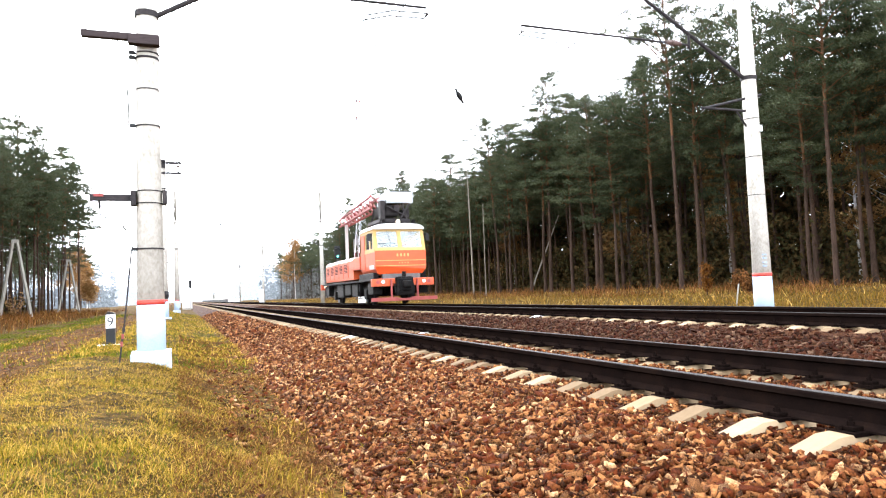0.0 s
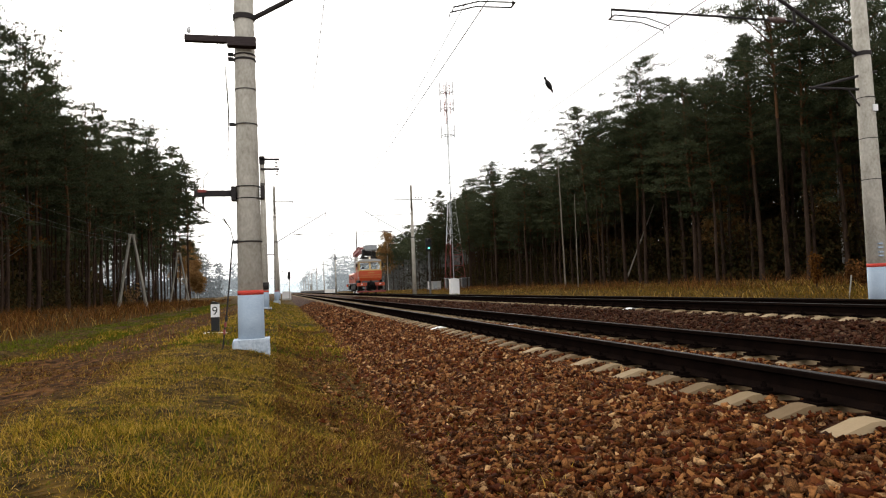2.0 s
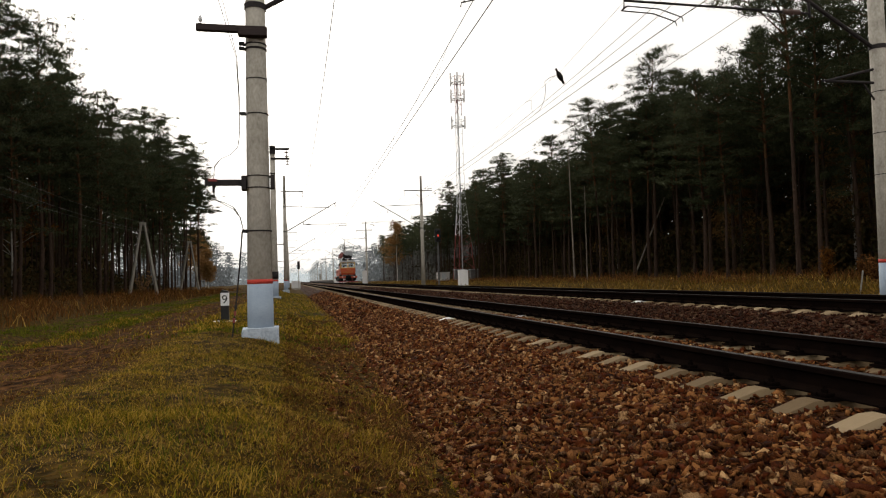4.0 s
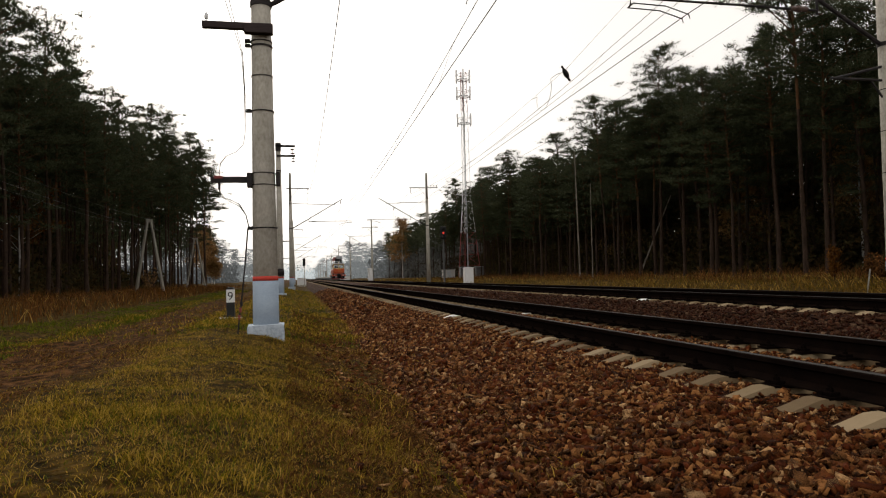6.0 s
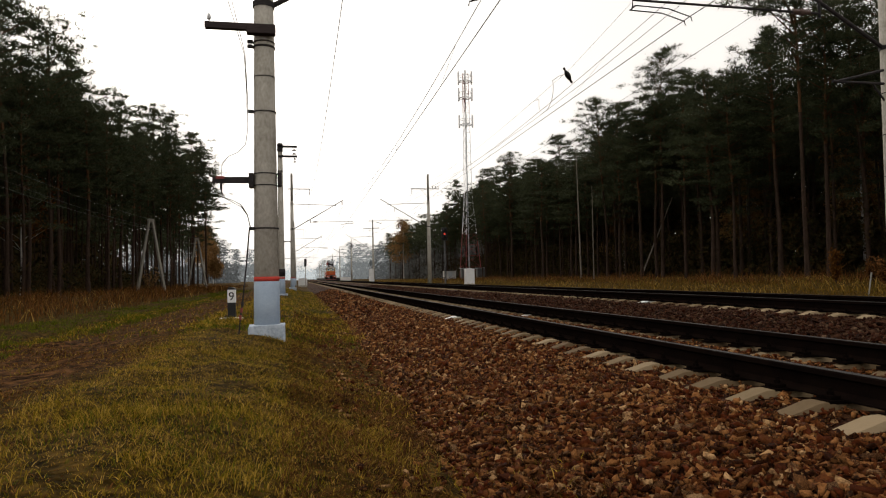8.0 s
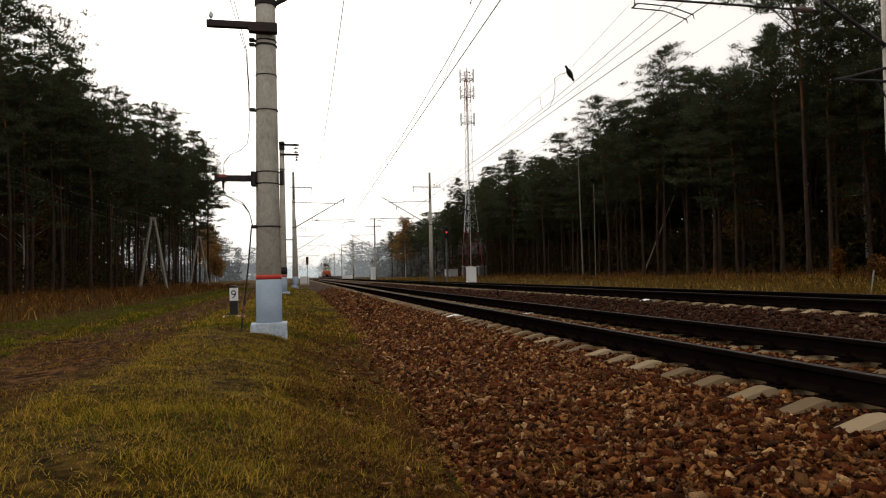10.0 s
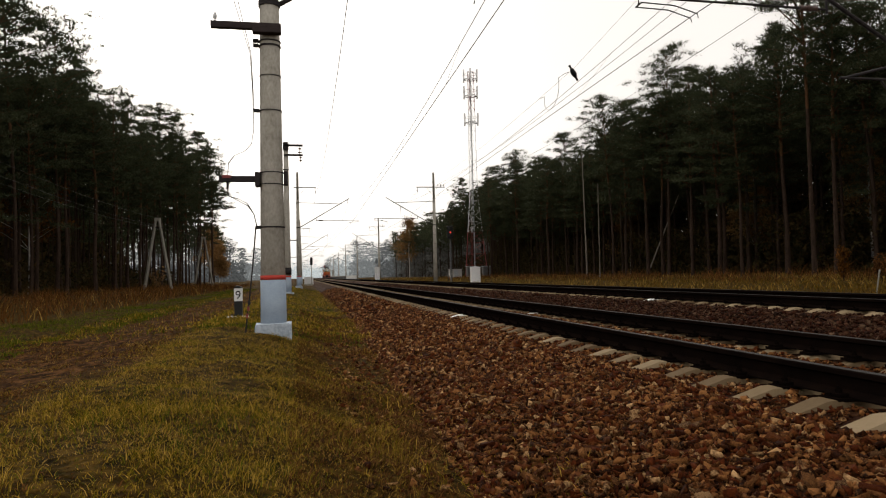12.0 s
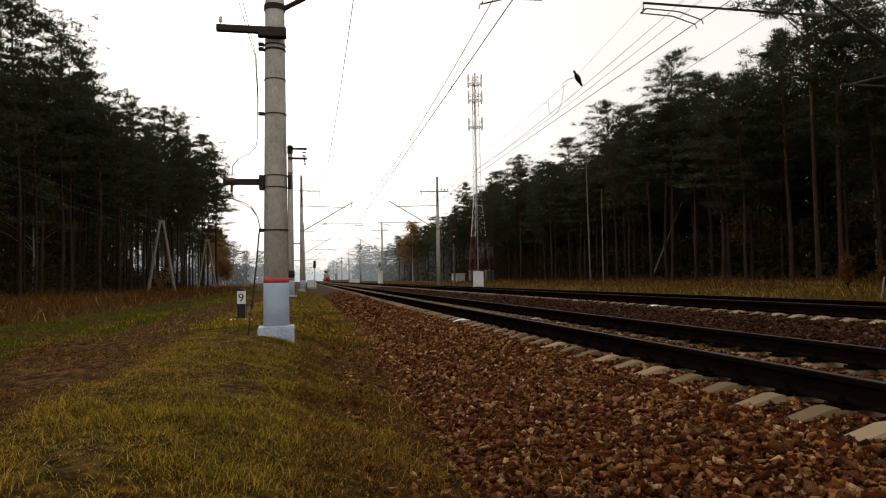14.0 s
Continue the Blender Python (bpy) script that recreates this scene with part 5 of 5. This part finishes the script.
def thicket(name, x0, x1, y0, y1, zmax, n, size, mat, seed, label):
    """Dense shrubs, far foliage and added leaf fill that nobody could count."""
    rng = np.random.default_rng(seed)
    c = np.stack([rng.uniform(x0, x1, n), rng.uniform(y0, y1, n), zmax * rng.uniform(0, 1, n) ** 1.25], axis=1)
    v, f = blade_cloud(rng, c, np.tile((0, 0, 0.6), (n, 1)), 3, size, size * 0.3)
    v[:, 2] += np.interp(v[:, 0], PX, PZ)
    return tagged(new(name, tri_mesh(name, v, f, mat)), label, "undergrowth", kind="stuff")


# Added leaf fill blocks the sky and stands in for shade between trunks.
thicket("wood_edge_foliage", 43, 50, -5, 160, 16, 42000, 0.55, UNDERWOOD, 31, "added fine dark leaf fill closing sky gaps inside the wood")
thicket("deep_woods", 50, 64, -5, 240, 18, 15000, 1.3, UNDERWOOD, 1, "added dark leaf fill for the shade behind the first pines")
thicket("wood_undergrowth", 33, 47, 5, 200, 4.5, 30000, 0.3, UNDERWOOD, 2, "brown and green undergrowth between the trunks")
thicket("grey_brush", 31, 60, 150, 240, 9, 12000, 0.6, HAZED_BRUSH, 21, "far brush tinted grey to stand in for haze")
thicket("deep_woods", -52, -40, 10, 170, 18, 8000, 1.5, UNDERWOOD, 3, "added dark leaf fill for the shade behind the first pines")
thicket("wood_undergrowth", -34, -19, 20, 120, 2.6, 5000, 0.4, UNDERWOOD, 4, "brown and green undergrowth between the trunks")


# ---- the distance, with haze painted as glow ----
def tree_line(x0, x1, y, n, low, high, mat, seed, label):
    """A far wood with painted haze: trunks and crowns joined into one glowing backdrop."""
    rnd = random.Random(seed)
    verts, tris, o = [], [], 0
    for i in range(n):
        k = rnd.uniform(low, high) / 20
        x = x0 + (x1 - x0) * (i + rnd.uniform(0, 1)) / n
        m = np.array(Matrix.Translation((x, y + rnd.uniform(-6, 6), 0.4)) @ Matrix.Rotation(rnd.uniform(0, 6.28), 4, "Z") @ Matrix.Diagonal((k * 1.5, k * 1.5, k, 1)))
        for me in rnd.choice(BACK):
            v, t = as_arrays(me)
            verts.append((v @ m.T)[:, :3])
            tris.append(t + o)
            o += len(v)
    rng = np.random.default_rng(seed)
    c = np.stack([rng.uniform(x0, x1, n * 60), y + rng.uniform(-8, 8, n * 60), 0.62 * low * rng.uniform(0, 1, n * 60) ** 1.3], axis=1)
    v, t = blade_cloud(rng, c, np.tile((0, 0, 0.5), (n * 60, 1)), 3, 0.005 * y, 0.002 * y)
    verts.append(v)
    tris.append(t + o)
    return tagged(new("backdrop", tri_mesh("backdrop", np.concatenate(verts), np.concatenate(tris), mat)), label, "backdrop", kind="structure")


# Haze painted as emission; higher values for tree lines farther off.
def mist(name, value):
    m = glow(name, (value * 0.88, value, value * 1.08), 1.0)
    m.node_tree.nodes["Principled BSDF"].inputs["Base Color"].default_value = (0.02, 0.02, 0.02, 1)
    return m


HAZE_GLOW = [mist("haze_glow_near", 0.085), mist("haze_glow_middle", 0.24), mist("haze_glow_far", 0.5), mist("haze_glow_last", 0.85)]
tree_line(27, 66, 250, 18, 11, 15, HAZE_GLOW[0], 1, "far wood glowing grey, its haze painted on")
tree_line(23, 70, 330, 24, 13, 18, HAZE_GLOW[1], 2, "far wood glowing pale, its haze painted on")
tree_line(17, 90, 520, 34, 13, 19, HAZE_GLOW[2], 3, "far wood glowing very pale, its haze painted on")
tree_line(-110, -19, 235, 40, 11, 15, HAZE_GLOW[0], 4, "far wood glowing grey, its haze painted on")
tree_line(-110, -10, 330, 34, 12, 16, HAZE_GLOW[1], 5, "far wood glowing pale, its haze painted on")
tree_line(-120, 130, 760, 70, 12, 19, HAZE_GLOW[3], 6, "farthest wood glowing near white, its haze painted on")


# ---- grass ----
def grass(name, n, x_range, y_range, near_power, height, width, mat, seed, label, keep=None, lean=0.5):
    rng = np.random.default_rng(seed)
    x = rng.uniform(*x_range, n)
    y = y_range[0] + (y_range[1] - y_range[0]) * rng.uniform(0, 1, n) ** near_power
    if keep is not None:
        ok = keep(x, y, rng)
        x, y = x[ok], y[ok]
    n = len(x)
    z = np.interp(x, PX, PZ) + np.array([lift(a, b) - float(np.interp(a, PX, PZ)) for a, b in zip(x[::1], y[::1])])
    toe = (x > 0.7) & (x < 3)
    z[toe] = np.maximum(z[toe], np.array([bed_height(a, b) for a, b in zip(x[toe], y[toe])]))
    h = height * rng.uniform(0.4, 1.3, n)
    h *= np.clip(0.85 + 1.1 * np.array([noise.noise((p * 0.7, q * 0.7, 4)) + 0.5 * noise.noise((p * 2.5, q * 2.5, 6)) for p, q in zip(x, y)]), 0.25, 1.9)
    a = rng.uniform(0, 6.2832, n)
    b = rng.uniform(0, 6.2832, n)
    sx, sy = np.cos(a) * width * rng.uniform(0.6, 1.4, n), np.sin(a) * width
    tx, ty = np.cos(b) * h * lean * rng.uniform(0.2, 1.5, n), np.sin(b) * h * lean
    v = np.empty((n, 5, 3), dtype=np.float32)
    v[:, 0] = np.stack([x - sx, y - sy, z - 0.01], 1)
    v[:, 1] = np.stack([x + sx, y + sy, z - 0.01], 1)
    v[:, 2] = np.stack([x - sx * 0.7 + tx * 0.35, y - sy * 0.7 + ty * 0.35, z + h * 0.6], 1)
    v[:, 3] = np.stack([x + sx * 0.7 + tx * 0.35, y + sy * 0.7 + ty * 0.35, z + h * 0.6], 1)
    v[:, 4] = np.stack([x + tx, y + ty, z + h * 0.95], 1)
    o = (np.arange(n) * 5)[:, None]
    t = np.concatenate([o + np.array([0, 1, 3]), o + np.array([0, 3, 2]), o + np.array([2, 3, 4])], axis=0)
    return tagged(new(name, tri_mesh(name, v.reshape(-1, 3), t, mat)), label, "grass", kind="stuff")


def patchy(scale, cut, path=True):
    def keep(x, y, rng):
        q = np.array([noise.noise((a * scale, b * scale, 2)) for a, b in zip(x, y)])
        ok = q + rng.uniform(-0.35, 0.35, len(x)) > cut
        if path:
            on_path = (x > -4.5 - 0.5 * q) & (x < -2.1 + 0.7 * q)
            ok &= ~on_path | (rng.uniform(0, 1, len(x)) < 0.13)
        return ok
    return keep


grass("verge_grass", 110000, (-5.4, 0.75), (1.5, 16), 1.7, 0.045, 0.0022, BLADES, 1, "short olive and straw coloured verge grass", patchy(1.3, 0.06), 1.3)
grass("verge_tufts", 62000, (-7.5, 0.7), (1.5, 14), 1.5, 0.085, 0.0022, BLADES, 11, "longer grass tufts on the verge", patchy(2.6, 0.25), 1.1)
grass("green_tufts", 32000, (-7.5, 0.8), (1.5, 14), 1.5, 0.06, 0.0022, FRESH, 13, "green grass tufts on the verge", patchy(0.8, 0.12), 1.0)
grass("verge_thatch", 130000, (-6.5, 1.25), (1.5, 13), 1.9, 0.022, 0.0026, STRAW, 2, "short dry trodden verge grass", patchy(1.6, 0.08), 3.2)
grass("verge_thatch", 80000, (-6.5, 1.25), (1.5, 13), 1.8, 0.022, 0.003, BLADES, 16, "short matted olive verge grass", patchy(1.2, 0.0), 3.0)
grass("verge_litter", 50000, (-6.5, 1.25), (1.5, 13), 1.8, 0.02, 0.004, WEEDS, 17, "dead brown litter in the verge grass", patchy(2.1, 0.0), 3.0)
grass("path_litter", 60000, (-5.6, -1.9), (3, 40), 1.6, 0.022, 0.007, WEEDS, 18, "brown leaf litter trodden into the path", patchy(1.3, -0.15, False), 2.8)
grass("toe_weeds", 5000, (0.75, 1.7), (1.5, 22), 1.0, 0.06, 0.004, BLADES, 12, "sparse weeds growing in the ballast toe", patchy(1.9, 0.05, False), 1.0)
grass("verge_grass", 40000, (-5.2, 1.5), (14, 70), 1.7, 0.08, 0.009, BLADES, 3, "short olive and straw coloured verge grass", patchy(0.6, -0.2), 0.9)
grass("green_tufts", 20000, (-5.2, 1.2), (13, 70), 1.6, 0.08, 0.009, FRESH, 23, "green grass tufts on the verge", patchy(0.7, -0.05), 0.9)
grass("verge_mat", 90000, (-6.0, 0.35), (1.5, 10), 1.7, 0.034, 0.002, BLADES, 27, "fine matted verge grass", patchy(2.2, 0.02), 1.9)
grass("verge_mat", 24000, (-6.0, 0.2), (1.5, 10), 1.7, 0.034, 0.002, FRESH, 28, "fine matted green verge grass", patchy(1.0, 0.05), 1.9)
grass("toe_litter", 110000, (-0.1, 1.6), (1.5, 24), 1.3, 0.03, 0.0034, WEEDS, 14, "brown dead litter along the ballast toe", patchy(1.4, -0.25, False), 2.2)
grass("fresh_grass", 42000, (-7.0, -4.3), (7, 75), 1.5, 0.075, 0.007, FRESH, 4, "fresh green grass beside the path", patchy(0.6, -0.05, False), 0.9)
grass("russet_weeds", 13000, (-17, -6.9), (10, 110), 1.4, 0.6, 0.009, RUSSET, 25, "russet dead weeds at the wood edge", patchy(0.4, 0.12, False), 0.45)
grass("straw_weeds", 3500, (-17, -6.8), (10, 110), 1.4, 0.4, 0.011, STRAW, 26, "straw coloured dead grass at the wood edge", patchy(0.5, 0.1, False), 0.8)
grass("brown_weeds", 20000, (-18, -7.2), (12, 110), 1.3, 0.5, 0.014, WEEDS, 5, "tall brown dead weeds at the wood edge", patchy(0.45, 0.05, False), 0.9)
grass("rank_grass", 24000, (12.9, 33), (8, 150), 1.5, 0.13, 0.014, MEADOW, 15, "low rank grass beyond the line", patchy(0.4, -0.1, False), 0.9)
grass("dry_grass", 44000, (12.9, 33), (8, 150), 1.5, 0.21, 0.013, MEADOW, 6, "withered brown grass beyond the line", patchy(0.25, -0.1, False), 0.9)
grass("straw_tufts", 22000, (12.9, 33), (8, 150), 1.5, 0.24, 0.013, STRAW, 19, "straw coloured tufts beyond the line", patchy(0.35, 0.22, False), 0.9)
grass("brown_weeds", 18000, (21, 34), (10, 110), 1.3, 0.55, 0.015, WEEDS, 7, "tall brown dead weeds at the wood edge", patchy(0.25, 0.05, False), 0.6)


# ---- ballast stones ----
def stone_shapes(rng, k):
    """Angular broken stones: cut, skewed blocks."""
    v = np.array([(x, y, z) for x in (-1, 1) for y in (-1, 1) for z in (-1, 1)], dtype=float)
    shapes = []
    for i in range(k):
        s = v * rng.uniform(0.55, 1.15, (8, 3)) + rng.normal(size=(8, 3)) * 0.12
        s[rng.integers(0, 8)] *= rng.uniform(0.2, 0.6)
        shapes.append(s * np.array((rng.uniform(0.8, 1.25), rng.uniform(0.55, 0.95), rng.uniform(0.24, 0.5))))
    return np.array(shapes)


BLOCK = np.array([(0, 1, 3), (0, 3, 2), (4, 6, 7), (4, 7, 5), (0, 4, 5), (0, 5, 1), (2, 3, 7), (2, 7, 6), (0, 2, 6), (0, 6, 4), (1, 5, 7), (1, 7, 3)])


def turns(rng, n):
    q = rng.normal(size=(n, 4)) * np.array((1, 0.45, 0.45, 1))
    q /= np.linalg.norm(q, axis=1, keepdims=True)
    w, x, y, z = q.T
    return np.stack([np.stack([1 - 2 * (y * y + z * z), 2 * (x * y - z * w), 2 * (x * z + y * w)], 1),
                     np.stack([2 * (x * y + z * w), 1 - 2 * (x * x + z * z), 2 * (y * z - x * w)], 1),
                     np.stack([2 * (x * z - y * w), 2 * (y * z + x * w), 1 - 2 * (x * x + y * y)], 1)], 1)


def stones(n, x_range, y_range, near_power, size, seed, label, clear=(), height=bed_height, mat=STONE):
    rng = np.random.default_rng(seed)
    x = rng.uniform(*x_range, n)
    y = y_range[0] + (y_range[1] - y_range[0]) * rng.uniform(0, 1, n) ** near_power
    ok = np.ones(n, bool)
    for axis, first, half, pitch in clear:                         # keep the sleeper tops free
        k = np.abs((y - first + pitch / 2) % pitch - pitch / 2)
        ok &= ~((np.abs(x - axis) < half) & (np.abs(x - axis) > 0.45) & (k < 0.125)) & (np.abs(np.abs(x - axis) - 0.8) > 0.11)
    x, y = x[ok], y[ok]
    n = len(x)
    r = size * rng.uniform(0.55, 1.25, n)
    z = np.array([height(a, b) for a, b in zip(x, y)]) + r * rng.uniform(-0.5, 0.75, n)
    shapes = stone_shapes(rng, 40)[rng.integers(0, 40, n)]
    v = np.einsum("nij,nkj->nki", turns(rng, n), shapes) * r[:, None, None] + np.stack([x, y, z], 1)[:, None, :]
    t = (np.arange(n) * 8)[:, None, None] + BLOCK[None]
    ob = new("loose_stones", tri_mesh("loose_stones", v.reshape(-1, 3), t.reshape(-1, 3), mat))
    ob.parent = ballast
    return tagged(ob, label, kind="stuff")


CLEAR1, CLEAR2 = (T1, 3.5, 1.39, PITCH), (T2, 3.72, 1.39, PITCH_FAR)
stones(24000, (0.8, 3.12), (1.2, 8), 1.0, 0.031, 1, "loose reddish crushed stones", (CLEAR1,))
stones(18000, (0.9, 3.12), (8, 20), 1.0, 0.035, 2, "loose reddish crushed stones", (CLEAR1,))
stones(9000, (1.0, 3.1), (20, 60), 1.2, 0.055, 3, "loose reddish crushed stones", (CLEAR1,))
stones(5200, (3.08, 3.66), (2, 22), 1.2, 0.024, 14, "loose reddish crushed stones", (CLEAR1,))
stones(2600, (8.1, 8.66), (6, 30), 1.1, 0.024, 15, "dark oil stained crushed stones", (CLEAR2,), mat=DARK_STONE)
stones(11000, (3.05, 5.9), (2, 16), 1.0, 0.026, 4, "loose reddish crushed stones", (CLEAR1,))
stones(10500, (5.6, 7.95), (4, 22), 1.0, 0.037, 5, "dark oil stained crushed stones", (CLEAR1, CLEAR2), mat=DARK_STONE)
stones(8000, (5.6, 7.9), (22, 70), 1.3, 0.055, 6, "dark oil stained crushed stones", (CLEAR1, CLEAR2), mat=DARK_STONE)
stones(5000, (8.0, 10.8), (7, 26), 1.0, 0.024, 7, "dark oil stained crushed stones", (CLEAR2,), mat=DARK_STONE)


stones(2600, (0.3, 1.6), (1.5, 18), 1.1, 0.026, 8, "stones strewn into the verge", (), lambda a, b: max(lift(a, b), bed_height(a, b)) - 0.004)


def single_stones():
    """The largest stones on the near slope, each a piece of its own."""
    rng = np.random.default_rng(77)
    meshes = [tri_mesh("stone", s, BLOCK, STONE_PIECE) for s in stone_shapes(rng, 16)]
    rnd = random.Random(8)
    for i in range(290):
        ob = new("stone", rnd.choice(meshes))
        ob.parent = ballast
        x, y, s = rnd.uniform(1.0, 3.0), rnd.uniform(2.0, 6.5), rnd.uniform(0.032, 0.052)
        ob.matrix_basis = pose(x, y, bed_height(x, y) + s * 0.5, rnd.uniform(-25, 25), rnd.uniform(-25, 25), rnd.uniform(0, 360)) @ Matrix.Diagonal((s, s, s, 1))


single_stones()


# ---- what moves ----
def motions():
    way = [(0, 30.0), (1, 51.6), (1.5, 62.8), (3, 94.5), (6, 154.5), (8, 195.0), (11, 257.5), (14, 320.0)]
    walk(CAR, [(t, pose(T2, y, TOP2)) for t, y in way])
    for ws in WHEELSETS:
        at = ws.location.y
        rows = []
        for i in range(421):
            t = i / 30
            rows.append((t, pose(0, at, 0.475, -math.degrees((20.8 * t) / 0.475), 0, 0)))
        walk(ws, rows)
    walk(LAMP_COVER, [(0, pose(0, 0, 4.98)), (2.9, pose(0, 0, 4.98)), (3.1, pose(0, 0, 4.65)), (14, pose(0, 0, 4.65))])


motions()
